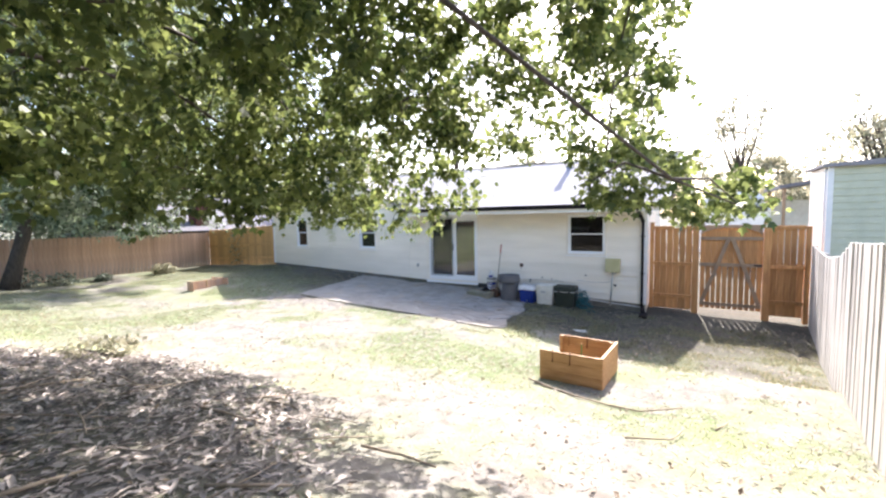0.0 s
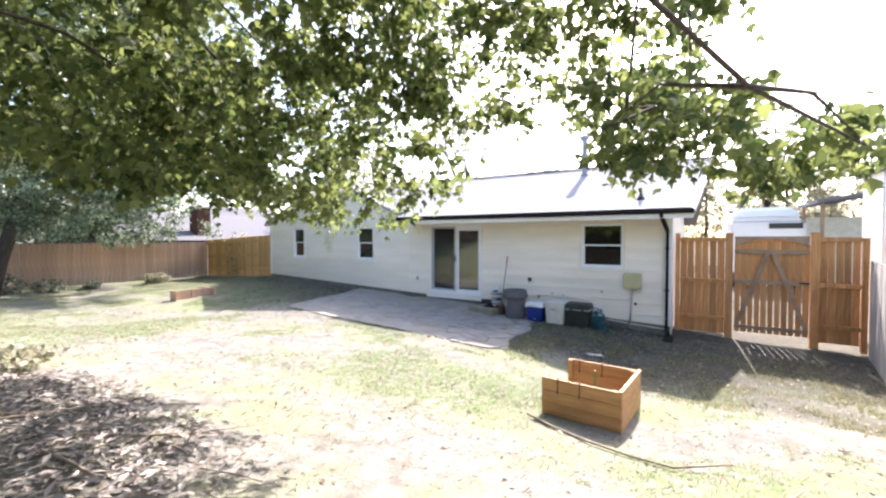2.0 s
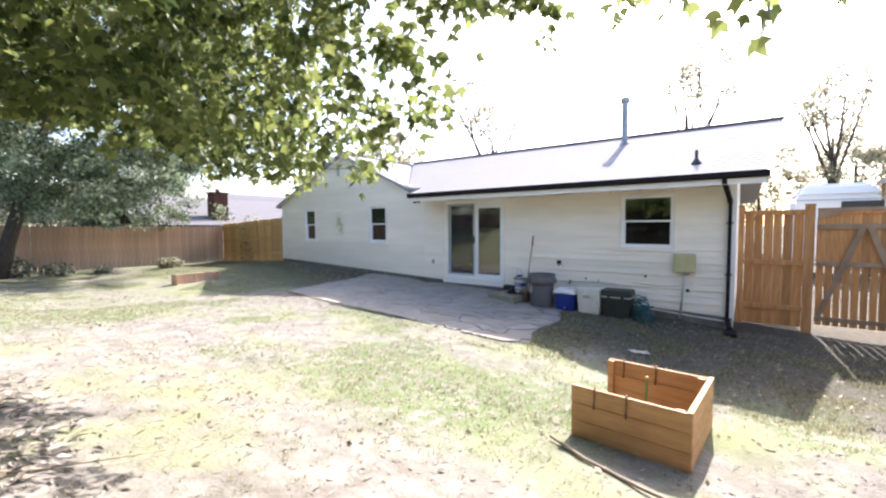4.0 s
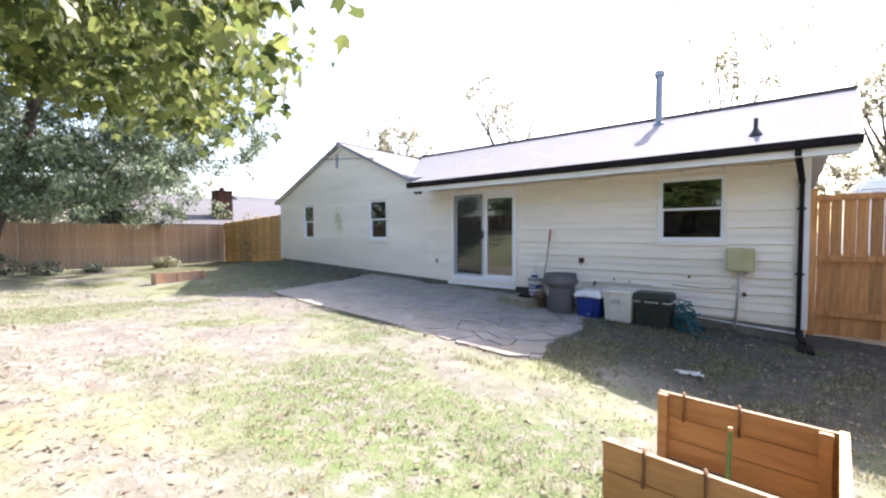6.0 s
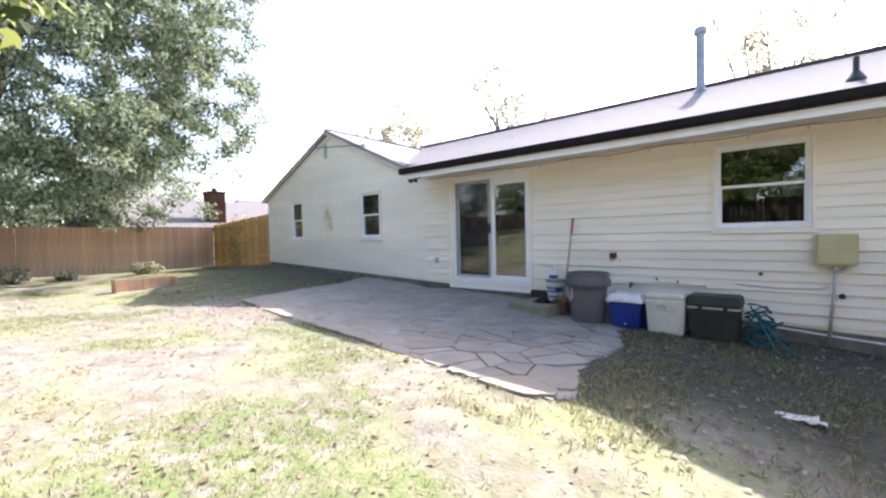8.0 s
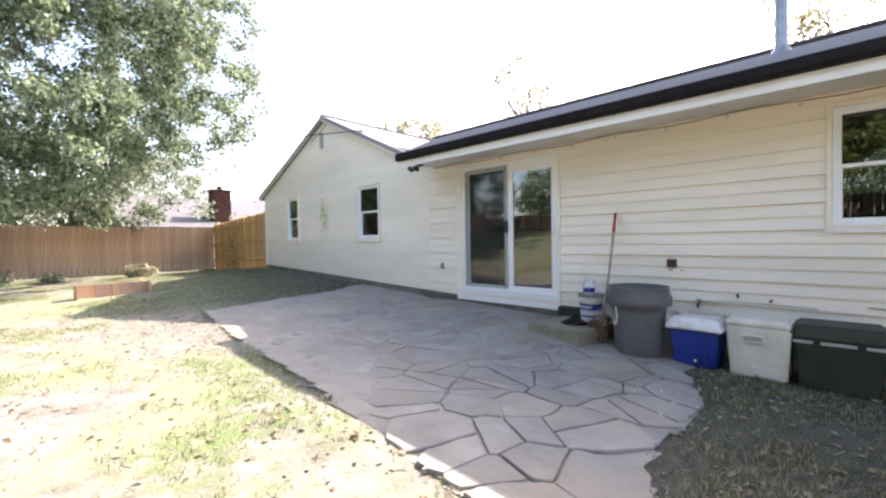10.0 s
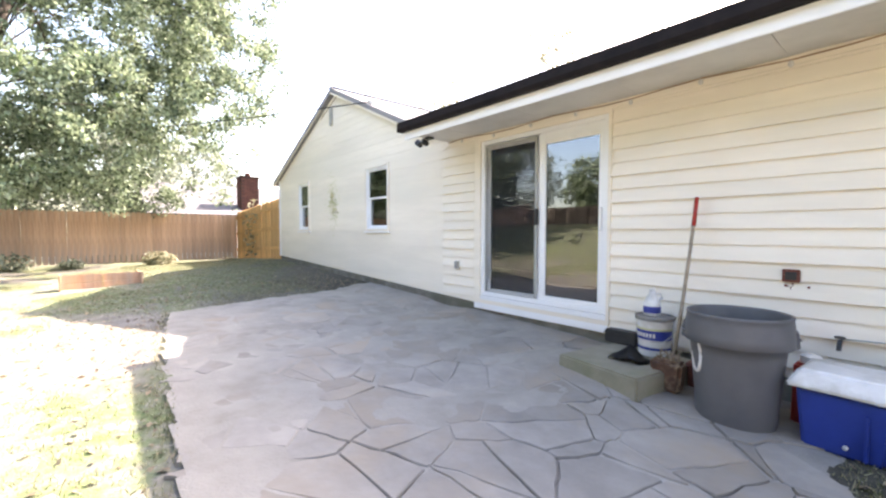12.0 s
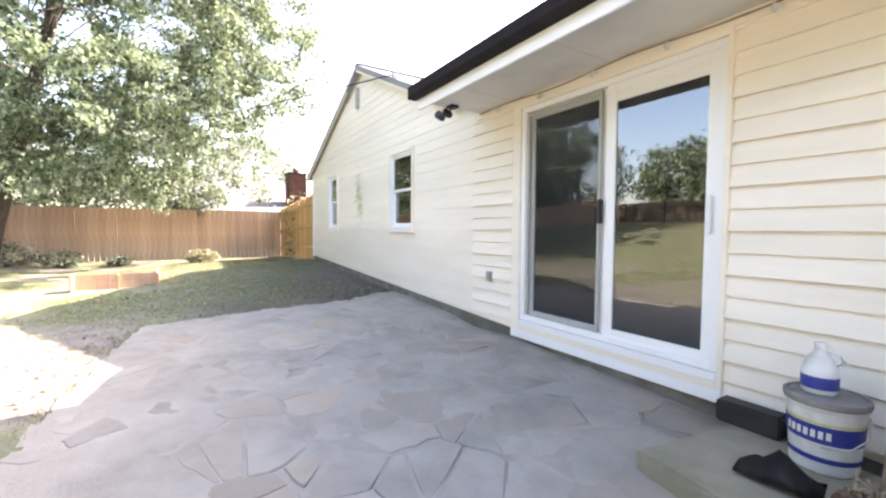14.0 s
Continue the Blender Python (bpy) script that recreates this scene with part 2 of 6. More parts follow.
def ground_material():
    m = material("dry_lawn_soil", (0.24, 0.222, 0.203), (0.13, 0.115, 0.1), 4.5, 0.97, bump=1.0, bump_scale=35, third=(0.19, 0.21, 0.1), scale3=0.8)
    t = m.node_tree
    b = t.nodes["Principled BSDF"]
    old = b.inputs["Base Color"].links[0].from_socket
    # This mask's dark brown is soil, with the house's shade deepened into it.
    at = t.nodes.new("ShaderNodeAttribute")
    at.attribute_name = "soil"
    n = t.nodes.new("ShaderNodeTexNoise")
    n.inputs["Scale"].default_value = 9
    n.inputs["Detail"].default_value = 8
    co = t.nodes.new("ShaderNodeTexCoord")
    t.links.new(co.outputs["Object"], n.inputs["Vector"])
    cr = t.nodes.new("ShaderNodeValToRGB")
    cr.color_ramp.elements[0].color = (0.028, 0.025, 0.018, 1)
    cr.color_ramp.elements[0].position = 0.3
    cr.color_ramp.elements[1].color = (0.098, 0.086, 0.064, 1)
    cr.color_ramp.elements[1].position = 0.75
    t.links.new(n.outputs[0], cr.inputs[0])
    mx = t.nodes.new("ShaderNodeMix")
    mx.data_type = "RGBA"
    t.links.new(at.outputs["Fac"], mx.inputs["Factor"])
    gm = t.nodes.new("ShaderNodeMix")
    gm.data_type = "RGBA"
    gm.inputs["B"].default_value = (0.115, 0.155, 0.06, 1)
    ta = t.nodes.new("ShaderNodeAttribute")
    ta.attribute_name = "turf"
    mul = t.nodes.new("ShaderNodeMath")
    mul.operation = "MULTIPLY"
    t.links.new(ta.outputs["Fac"], mul.inputs[0])
    mr = t.nodes.new("ShaderNodeMapRange")
    mr.inputs["From Min"].default_value, mr.inputs["From Max"].default_value = 0.35, 0.6
    t.links.new(n.outputs[0], mr.inputs[0])
    t.links.new(mr.outputs[0], mul.inputs[1])
    t.links.new(old, gm.inputs["A"])
    t.links.new(mul.outputs[0], gm.inputs["Factor"])
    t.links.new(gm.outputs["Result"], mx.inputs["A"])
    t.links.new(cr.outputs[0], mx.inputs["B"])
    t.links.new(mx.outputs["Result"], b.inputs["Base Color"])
    return m


M_GROUND = ground_material()


# ---- building tools ----
def smooth(a, b, v):
    t = min(1.0, max(0.0, (v - a) / (b - a)))
    return t * t * (3 - 2 * t)


PROFILE = ((-40, 1.9), (-6, 1.5), (-3, 1.38), (-0.5, 1.1), (1.4, 0.6), (3.2, 0.17), (4.7, -0.03), (6.5, -0.12), (9, -0.16), (60, -0.16))


def ground_z(x, y):
    """The height of the yard: a bank behind, level lawn, and a gentle fall along the house."""
    z = PROFILE[0][1] if y < -40 else PROFILE[-1][1]
    for (a, p), (b, q) in zip(PROFILE, PROFILE[1:]):
        if a <= y <= b:
            z = p + (q - p) * (y - a) / (b - a)
    s = -0.042 * (min(2, x) + 9) if x > -17 else max(0.1, 0.336 + 0.047 * (x + 17))
    z -= 0.2 * smooth(-4.6, -2.6, x) * smooth(6.7, 7.9, y) * (1 - smooth(8.8, 11.8, y))
    z += 0.09 * smooth(10.3, 11.8, y) * smooth(-9.8, -8.8, x) * (1 - smooth(-6.5, -5.8, x))
    z += 0.07 * smooth(11.2, 12.0, y) * smooth(-9.2, -10.2, x)
    return z + s * smooth(6, 12, y) - 0.185 * math.exp(-(((x + 2.2) / 2.5) ** 2) - ((y - 5.9) / 1.6) ** 2)


def mesh_of(bm, name, mat):
    me = bpy.data.meshes.new(name)
    bm.normal_update()
    bm.to_mesh(me)
    bm.free()
    me.materials.append(mat)
    return me


def part(name, bm, mat, parent=None, label="", smooth_it=False, kind=""):
    me = bm if isinstance(bm, bpy.types.Mesh) else mesh_of(bm, name, mat)
    if smooth_it:
        for p in me.polygons:
            p.use_smooth = True
    ob = new(name, me)
    if parent:
        ob.parent = parent
    return tagged(ob, label, kind=kind)


def thing(name, label, category, at=(0, 0, 0), group="", rz=0, kind=""):
    ob = new(name)
    ob.matrix_world = pose(*at, 0, 0, rz)
    return tagged(ob, label, category, group, kind)


def box(bm, x0, x1, y0, y1, z0, z1, bevel=0.0):
    vs = [bm.verts.new(p) for p in ((x0, y0, z0), (x1, y0, z0), (x1, y1, z0), (x0, y1, z0), (x0, y0, z1), (x1, y0, z1), (x1, y1, z1), (x0, y1, z1))]
    fs = [bm.faces.new([vs[i] for i in f]) for f in ((3, 2, 1, 0), (4, 5, 6, 7), (0, 1, 5, 4), (1, 2, 6, 5), (2, 3, 7, 6), (3, 0, 4, 7))]
    if bevel:
        es = list({e for f in fs for e in f.edges})
        bmesh.ops.bevel(bm, geom=es, offset=bevel, segments=2, affect="EDGES", clamp_overlap=True)
    return bm


def boxed(*a, **k):
    return box(bmesh.new(), *a, **k)


def beam(bm, a, b, w, d, up=(0, 0, 1)):
    """A bar of w by d from a to b."""
    a, b = Vector(a), Vector(b)
    ax = (b - a).normalized()
    s = ax.cross(Vector(up))
    if s.length < 1e-4:
        s = ax.cross(Vector((1, 0, 0)))
    s.normalize()
    u = s.cross(ax)
    ring = [(s * i * w / 2 + u * j * d / 2) for i, j in ((-1, -1), (1, -1), (1, 1), (-1, 1))]
    lo, hi = [bm.verts.new(a + r) for r in ring], [bm.verts.new(b + r) for r in ring]
    bm.faces.new(lo[::-1]), bm.faces.new(hi)
    for i in range(4):
        j = (i + 1) % 4
        bm.faces.new((lo[i], lo[j], hi[j], hi[i]))
    return bm


def lathe(bm, profile, n=24, cx=0, cy=0, close=True):
    """A turned shape from (radius, height) pairs."""
    rings = []
    for r, z in profile:
        rings.append([bm.verts.new((cx + r * math.cos(2 * math.pi * i / n), cy + r * math.sin(2 * math.pi * i / n), z)) for i in range(n)])
    for a, b in zip(rings, rings[1:]):
        for i in range(n):
            j = (i + 1) % n
            bm.faces.new((a[i], a[j], b[j], b[i]))
    if close:
        bm.faces.new(rings[0][::-1])
        bm.faces.new(rings[-1])
    return bm


def tapered(bm, w0, d0, w1, d1, z0, z1, bevel=0.02):
    vs = [bm.verts.new(p) for p in ((-w0 / 2, -d0 / 2, z0), (w0 / 2, -d0 / 2, z0), (w0 / 2, d0 / 2, z0), (-w0 / 2, d0 / 2, z0), (-w1 / 2, -d1 / 2, z1), (w1 / 2, -d1 / 2, z1), (w1 / 2, d1 / 2, z1), (-w1 / 2, d1 / 2, z1))]
    fs = [bm.faces.new([vs[i] for i in f]) for f in ((3, 2, 1, 0), (4, 5, 6, 7), (0, 1, 5, 4), (1, 2, 6, 5), (2, 3, 7, 6), (3, 0, 4, 7))]
    bmesh.ops.bevel(bm, geom=list({e for f in fs for e in f.edges}), offset=bevel, segments=3, affect="EDGES", clamp_overlap=True)
    return bm


def tube(bm, pts, radii, n=8, cap=True):
    """A round bar through points, with a radius at each."""
    pts = [Vector(p) for p in pts]
    if not isinstance(radii, (list, tuple)):
        radii = [radii] * len(pts)
    rings = []
    for i, p in enumerate(pts):
        d = (pts[min(i + 1, len(pts) - 1)] - pts[max(i - 1, 0)]).normalized()
        s = d.cross(Vector((0, 0, 1)))
        if s.length < 0.05:
            s = d.cross(Vector((1, 0, 0)))
        s.normalize()
        u = s.cross(d)
        rings.append([bm.verts.new(p + (s * math.cos(2 * math.pi * k / n) + u * math.sin(2 * math.pi * k / n)) * radii[i]) for k in range(n)])
    for a, b in zip(rings, rings[1:]):
        for i in range(n):
            j = (i + 1) % n
            bm.faces.new((a[i], a[j], b[j], b[i]))
    if cap:
        bm.faces.new(rings[0][::-1])
        bm.faces.new(rings[-1])
    return bm


def prism(bm, outline, y0, y1):
    """A slab with its outline in x and z, from y0 to y1."""
    a = [bm.verts.new((x, y0, z)) for x, z in outline]
    b = [bm.verts.new((x, y1, z)) for x, z in outline]
    n = len(outline)
    bm.faces.new(a), bm.faces.new(b[::-1])
    for i in range(n):
        j = (i + 1) % n
        bm.faces.new((a[j], a[i], b[i], b[j]))
    return bm


LOBED = np.array([(0, 0, 0), (-0.28, 0.12, 0.03), (-0.5, 0.5, 0.0), (-0.2, 0.52, 0.04), (0, 1, -0.08), (0.2, 0.52, 0.04), (0.5, 0.5, 0.0), (0.28, 0.12, 0.03)])
LOBED_F = np.array([(0, 3, 1), (1, 3, 2), (0, 4, 3), (0, 5, 4), (0, 7, 5), (7, 6, 5)])
PLAIN = np.array([(0, 0, 0), (-0.3, 0.5, 0.05), (0, 1, -0.06), (0.3, 0.5, 0.05)])
PLAIN_F = np.array([(0, 2, 1), (0, 3, 2)])
BLADE = np.array([(-0.06, 0, 0), (0.06, 0, 0), (0.03, 0.6, 0.06), (0, 1, 0.22)])
BLADE_F = np.array([(0, 1, 2), (0, 2, 3)])


def rotations(rng, n, tip_down=None, upright=None, flat=None):
    """Random turns: hanging leaves, standing blades or lying bits."""
    yaw = rng.uniform(0, 2 * np.pi, n)
    if upright is not None:
        tilt = np.pi / 2 + rng.normal(0, upright, n)
    elif flat is not None:
        tilt = rng.normal(0, flat, n)
    else:
        tilt = -tip_down + rng.normal(0, 0.55, n)
    roll = rng.normal(0, 0.6, n) if flat is None else rng.normal(0, flat, n)
    cz, sz, cx, sx, cy, sy = np.cos(yaw), np.sin(yaw), np.cos(tilt), np.sin(tilt), np.cos(roll), np.sin(roll)
    o, l = np.zeros(n), np.ones(n)
    Z = np.stack([np.stack([cz, -sz, o], 1), np.stack([sz, cz, o], 1), np.stack([o, o, l], 1)], 1)
    X = np.stack([np.stack([l, o, o], 1), np.stack([o, cx, -sx], 1), np.stack([o, sx, cx], 1)], 1)
    Y = np.stack([np.stack([cy, o, sy], 1), np.stack([o, l, o], 1), np.stack([-sy, o, cy], 1)], 1)
    return Z @ X @ Y


def scatter(name, places, sizes, turns, shape, faces, mat):
    """One mesh of many small pieces."""
    n, k = len(places), len(shape)
    v = np.einsum("nij,kj->nki", turns, shape) * np.asarray(sizes)[:, None, None] + np.asarray(places)[:, None, :]
    f = (faces[None] + (np.arange(n) * k)[:, None, None]).reshape(-1, 3)
    me = bpy.data.meshes.new(name)
    me.vertices.add(n * k)
    me.vertices.foreach_set("co", v.astype(np.float32).ravel())
    me.loops.add(len(f) * 3)
    me.loops.foreach_set("vertex_index", f.astype(np.int32).ravel())
    me.polygons.add(len(f))
    me.polygons.foreach_set("loop_start", np.arange(0, len(f) * 3, 3, dtype=np.int32))
    me.polygons.foreach_set("loop_total", np.full(len(f), 3, dtype=np.int32))
    me.update(calc_edges=True)
    me.materials.append(mat)
    return me


# ---- ground ----
PATIO = [(-11.85, 12.2), (-11.6, 8.72), (-10.4, 8.55), (-9.6, 8.45), (-8.4, 8.36), (-7.2, 8.25), (-6.1, 8.1), (-5.3, 8.0), (-4.75, 7.95), (-4.42, 8.2), (-4.75, 9.1), (-4.7, 10.25), (-5.0, 11.1), (-5.2, 12.2)]


def inside(x, y, poly):
    c, j = False, len(poly) - 1
    for i in range(len(poly)):
        (xi, yi), (xj, yj) = poly[i], poly[j]
        if (yi > y) != (yj > y) and x < (xj - xi) * (y - yi) / (yj - yi) + xi:
            c = not c
        j = i
    return c


def n2(x, y, s, o=0.0):
    return noise.noise(Vector((x * s + o, y * s - o, o)))


def soil_and_shade(x, y):
    """Share of dark worn soil and painted-in shade: beside the house, under the tree."""
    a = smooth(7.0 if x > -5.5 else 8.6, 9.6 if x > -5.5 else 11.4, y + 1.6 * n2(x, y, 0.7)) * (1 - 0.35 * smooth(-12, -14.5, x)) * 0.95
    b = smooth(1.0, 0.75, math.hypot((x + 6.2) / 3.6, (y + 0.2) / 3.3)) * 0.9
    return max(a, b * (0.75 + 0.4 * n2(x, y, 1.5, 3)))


def lush(x, y):
    """Share of ground that carries green grass."""
    base = smooth(0.0, 0.4, n2(x, y, 0.55, 2) + 0.5 * n2(x, y, 1.7, 5))
    strip = math.exp(-(((x + 4.8) / 1.5) ** 2 + ((y - 5.65) / 0.8) ** 2)) * 1.3
    belt = math.exp(-(((y - 6.8) / 1.7) ** 2)) * 0.6 + (0.7 if x < -9 else 0)
    shade = (0.25 + 0.9 * smooth(0.0, 0.35, n2(x, y, 1.3, 11))) * smooth(7.6, 8.4, y) * (1 - smooth(10.6, 11.7, y)) if x > -5 else 0
    left = 0.9 * smooth(-11, -13, x) * smooth(8, 9, y) * (1 - smooth(10.5, 12, y))
    bare = smooth(5.2, 3.4, y) * 0.85 if x > -9 else 0.1
    bare = max(bare, 0.95 * math.exp(-((((x + 8.2) / 1.7) ** 2 + ((y - 5.7 - 0.25 * (x + 8.2)) / 0.75) ** 2) ** 2)))
    under = 1 - 0.97 * smooth(1.1, 0.8, math.hypot((x + 6.2) / 3.8, (y + 0.2) / 3.4))
    meadow = 0.9 * smooth(-9, -11, x) * smooth(4.5, 2.5, y)
    meadow = max(meadow, 0.8 * smooth(-3.4, -5.0, y))
    return meadow + max(0.0, (0.03 + (0.18 if x < -10 and y < 6 else 0) + base * (0.5 + belt) + strip + shade + left) * (1 - bare)) * under


def ground_mesh():
    fine_x = [-24 + i * 0.16 for i in range(int(27.2 / 0.16))]
    fine_y = [-7 + i * 0.16 for i in range(int(22 / 0.16))]
    xs = [-1500, -400, -120, -60, -40, -32, -27] + fine_x + [3.6, 6, 12, 25, 60, 150, 500, 1500]
    ys = [-1500, -400, -120, -60, -35, -20, -12, -9] + fine_y + [15.4, 17, 20, 26, 40, 80, 200, 500, 1500]
    co, soil, turf = [], [], []
    for y in ys:
        for x in xs:
            z = ground_z(x, y)
            d = 0.035 * n2(x, y, 1.3) + 0.014 * n2(x, y, 5.0, 9)
            if inside(x, y, PATIO):
                d = -0.018
            if abs(x) > 30 or abs(y) > 20:
                d = 0
            co.append((x, y, z + d))
            soil.append(soil_and_shade(x, y))
            turf.append(min(1.0, 1.2 * lush(x, y)))
    w = len(xs)
    faces = [(r * w + c, r * w + c + 1, (r + 1) * w + c + 1, (r + 1) * w + c) for r in range(len(ys) - 1) for c in range(w - 1)]
    me = bpy.data.meshes.new("ground")
    me.from_pydata(co, [], faces)
    me.polygons.foreach_set("use_smooth", [True] * len(faces))
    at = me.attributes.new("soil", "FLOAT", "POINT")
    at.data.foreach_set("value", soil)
    at = me.attributes.new("turf", "FLOAT", "POINT")
    at.data.foreach_set("value", turf)
    me.materials.append(M_GROUND)
    return me


ground = tagged(new("ground", ground_mesh()), "patchy dry lawn with bare sandy soil beside the house", "ground", kind="structure")

# mortar bed of the patio
bm = bmesh.new()
NX, NY = 150, 90
vs = {}
for i in range(NX + 1):
    for j in range(NY + 1):
        x, y = -11.9 + 7.6 * i / NX, 7.9 + 4.3 * j / NY
        vs[i, j] = bm.verts.new((x, y, ground_z(x, y) + 0.0135 - 0.019 * smooth(-7.6, -5.4, x + 3.5 * n2(x, y, 1.4, 3)) + 0.009 * n2(x, y, 2.2, 4) + 0.005 * n2(x, y, 7)))
for i in range(NX):
    for j in range(NY):
        x, y = -11.9 + 7.6 * (i + 0.5) / NX, 7.9 + 4.3 * (j + 0.5) / NY
        if inside(x + 0.08 * n2(x, y, 4), y + 0.1 * n2(x, y, 3, 5), PATIO):
            bm.faces.new((vs[i, j], vs[i + 1, j], vs[i + 1, j + 1], vs[i, j + 1]))
for v in [v for v in bm.verts if not v.link_faces]:
    bm.verts.remove(v)
patio = part("patio", bm, M_MORTAR, None, "irregular blue-grey flagstone patio with stained mortar joints", kind="structure")

# ---- house walls ----
WY = 12.1
X_LEFT, X_JOIN, X_RIGHT = -16.95, -9.6, -1.93
DOOR = (-8.88, -6.9, 0.0, 2.36)
WIN_R = (-4.04, -2.94, 1.06, 2.27)
WIN_2 = (-11.97, -11.12, 1.05, 2.3)
WIN_1 = (-15.46, -14.76, 1.05, 2.3)
OPENINGS = [DOOR, WIN_R, WIN_2, WIN_1]


def wall_bottom(x):
    return -0.22 + (-1.93 - x) * 0.0393


def wall_top(x):
    return 2.5 if x > X_JOIN else 4.13 - 0.45 * abs(x + 13.35)


def slices(x0, x1, z0, z1, low, high, openings):
    """Cells (xa, xb, za, zb at both ends) of a strip of wall, with the openings cut out."""
    xs = {x0, x1}
    for o in openings:
        xs |= {x for x in o[:2] if x0 < x < x1}
    n = 160
    for f in (low, high):
        for z in (z0, z1):
            for i in range(n):
                a, b = x0 + (x1 - x0) * i / n, x0 + (x1 - x0) * (i + 1) / n
                fa, fb = f(a) - z, f(b) - z
                if fa * fb < 0:
                    xs.add(a + (b - a) * fa / (fa - fb))
    xs = sorted(xs)
    if x0 < -13.3 < x1:
        xs = sorted(set(xs) | {-13.3})
    for a, b in zip(xs, xs[1:]):
        if b - a < 1e-4:
            continue
        m = (a + b) / 2
        cuts = sorted((max(z0, o[2]), min(z1, o[3])) for o in openings if o[0] < m < o[1] and o[2] < z1 and o[3] > z0)
        bands, z = [], z0
        for c, d in cuts:
            if c > z + 1e-4:
                bands.append((z, c))
            z = max(z, d)
        if z < z1 - 1e-4:
            bands.append((z, z1))
        e = 1e-5
        for c, d in bands:
            la, lb = max(c, low(a + e)), max(c, low(b - e))
            ha, hb = min(d, high(a + e)), min(d, high(b - e))
            if ha - la < 1e-3 and hb - lb < 1e-3:
                continue
            yield a, b, min(la, ha), min(lb, hb), max(la, ha), max(lb, hb)


LAP, COURSE = 0.1356, 0.2712


def siding_course(x0, x1, z0, thick=0.014):
    """One vinyl board: two laps, each thicker at its lower edge."""
    bm = bmesh.new()
    for lap, lift in ((0, 0.007), (1, 0.0)):
        a, b = z0 + lap * LAP, z0 + (lap + 1) * LAP

        def yy(z):
            return WY - 0.004 - (thick + lift * thick / 0.014) * (b - z) / LAP

        for xa, xb, la, lb, ha, hb in slices(x0, x1, a, b, wall_bottom, wall_top, OPENINGS):
            v = [bm.verts.new(p) for p in ((xa, yy(la), la), (xb, yy(lb), lb), (xb, yy(hb), hb), (xa, yy(ha), ha))]
            if hb - lb > 1e-4 and ha - la > 1e-4:
                bm.faces.new(v)
            elif hb - lb > 1e-4:
                bm.faces.new(v[:3])
            elif ha - la > 1e-4:
                bm.faces.new((v[0], v[1], v[3]))
            w = [bm.verts.new(p) for p in ((xa, WY, la), (xb, WY, lb))]
            bm.faces.new((w[0], w[1], v[1], v[0]))
    return bm if bm.faces else None


def wall_slab(x0, x1, y0, y1, low, high, openings, name, mat):
    bm = bmesh.new()
    for xa, xb, la, lb, ha, hb in slices(x0, x1, -0.9, 5.0, low, high, openings):
        a = [bm.verts.new((x, y0, z)) for x, z in ((xa, la), (xb, lb), (xb, hb), (xa, ha))]
        b = [bm.verts.new((x, y1, z)) for x, z in ((xa, la), (xb, lb), (xb, hb), (xa, ha))]
        bm.faces.new(a), bm.faces.new(b[::-1])
        for i in range(4):
            j = (i + 1) % 4
            if (a[i].co - a[j].co).length > 1e-4:
                bm.faces.new((a[j], a[i], b[i], b[j]))
    return bm


house_wall = part("wall_north", wall_slab(X_LEFT, X_RIGHT, WY + 0.001, WY + 0.16, lambda x: wall_bottom(x) - 0.02, wall_top, OPENINGS, "wall", M_SIDING), M_SIDING, None, "cream vinyl clapboard house wall with faint dirt", kind="structure")
foundation = part("foundation", prism(bmesh.new(), [(X_LEFT + 0.02, -0.7), (X_RIGHT - 0.02, -0.9), (X_RIGHT - 0.02, wall_bottom(X_RIGHT) - 0.02), (X_LEFT + 0.02, wall_bottom(X_LEFT) - 0.02)], WY + 0.012, WY + 0.3), M_BLOCK, None, "damp weathered block foundation under the siding", kind="structure")
bm = bmesh.new()
for x0, x1, y0, y1, z1 in ((X_RIGHT - 0.16, X_RIGHT, WY + 0.16, 20.8, 2.5), (X_LEFT, X_LEFT + 0.16, WY + 0.16, 20.8, 2.55), (X_LEFT, X_RIGHT, 20.8, 20.96, 2.5)):
    box(bm, x0, x1, y0, y1, -0.9, z1)
v = [bm.verts.new(p) for p in ((X_RIGHT, 12.26, 2.5), (X_RIGHT, 20.8, 2.5), (X_RIGHT, 16.0, 4.2), (X_RIGHT - 0.16, 12.26, 2.5), (X_RIGHT - 0.16, 20.8, 2.5), (X_RIGHT - 0.16, 16.0, 4.2))]
bm.faces.new(v[:3]), bm.faces.new(v[3:][::-1]), bm.faces.new((v[0], v[2], v[5], v[3])), bm.faces.new((v[2], v[1], v[4], v[5]))
part("wall_side", bm, M_SIDING, None, "pale sided end walls of the house", kind="structure")
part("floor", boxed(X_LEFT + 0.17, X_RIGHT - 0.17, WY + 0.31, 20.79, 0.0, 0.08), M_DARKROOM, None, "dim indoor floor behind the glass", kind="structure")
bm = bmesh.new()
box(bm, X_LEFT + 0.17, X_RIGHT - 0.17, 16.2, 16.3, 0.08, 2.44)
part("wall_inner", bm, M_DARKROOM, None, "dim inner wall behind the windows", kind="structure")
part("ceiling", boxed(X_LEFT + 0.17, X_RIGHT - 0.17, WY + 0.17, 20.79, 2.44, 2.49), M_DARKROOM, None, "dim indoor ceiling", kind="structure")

# ---- roof ----
EAVE_Y, EAVE_Z, RIDGE_Y = 11.2, 2.5, 16.0
SLOPE = 0.366


def main_z(y):
    return EAVE_Z + SLOPE * (min(y, 2 * RIDGE_Y - y) - EAVE_Y)


def gable_z(x):
    return 4.2 - 0.45 * abs(x + 13.35)


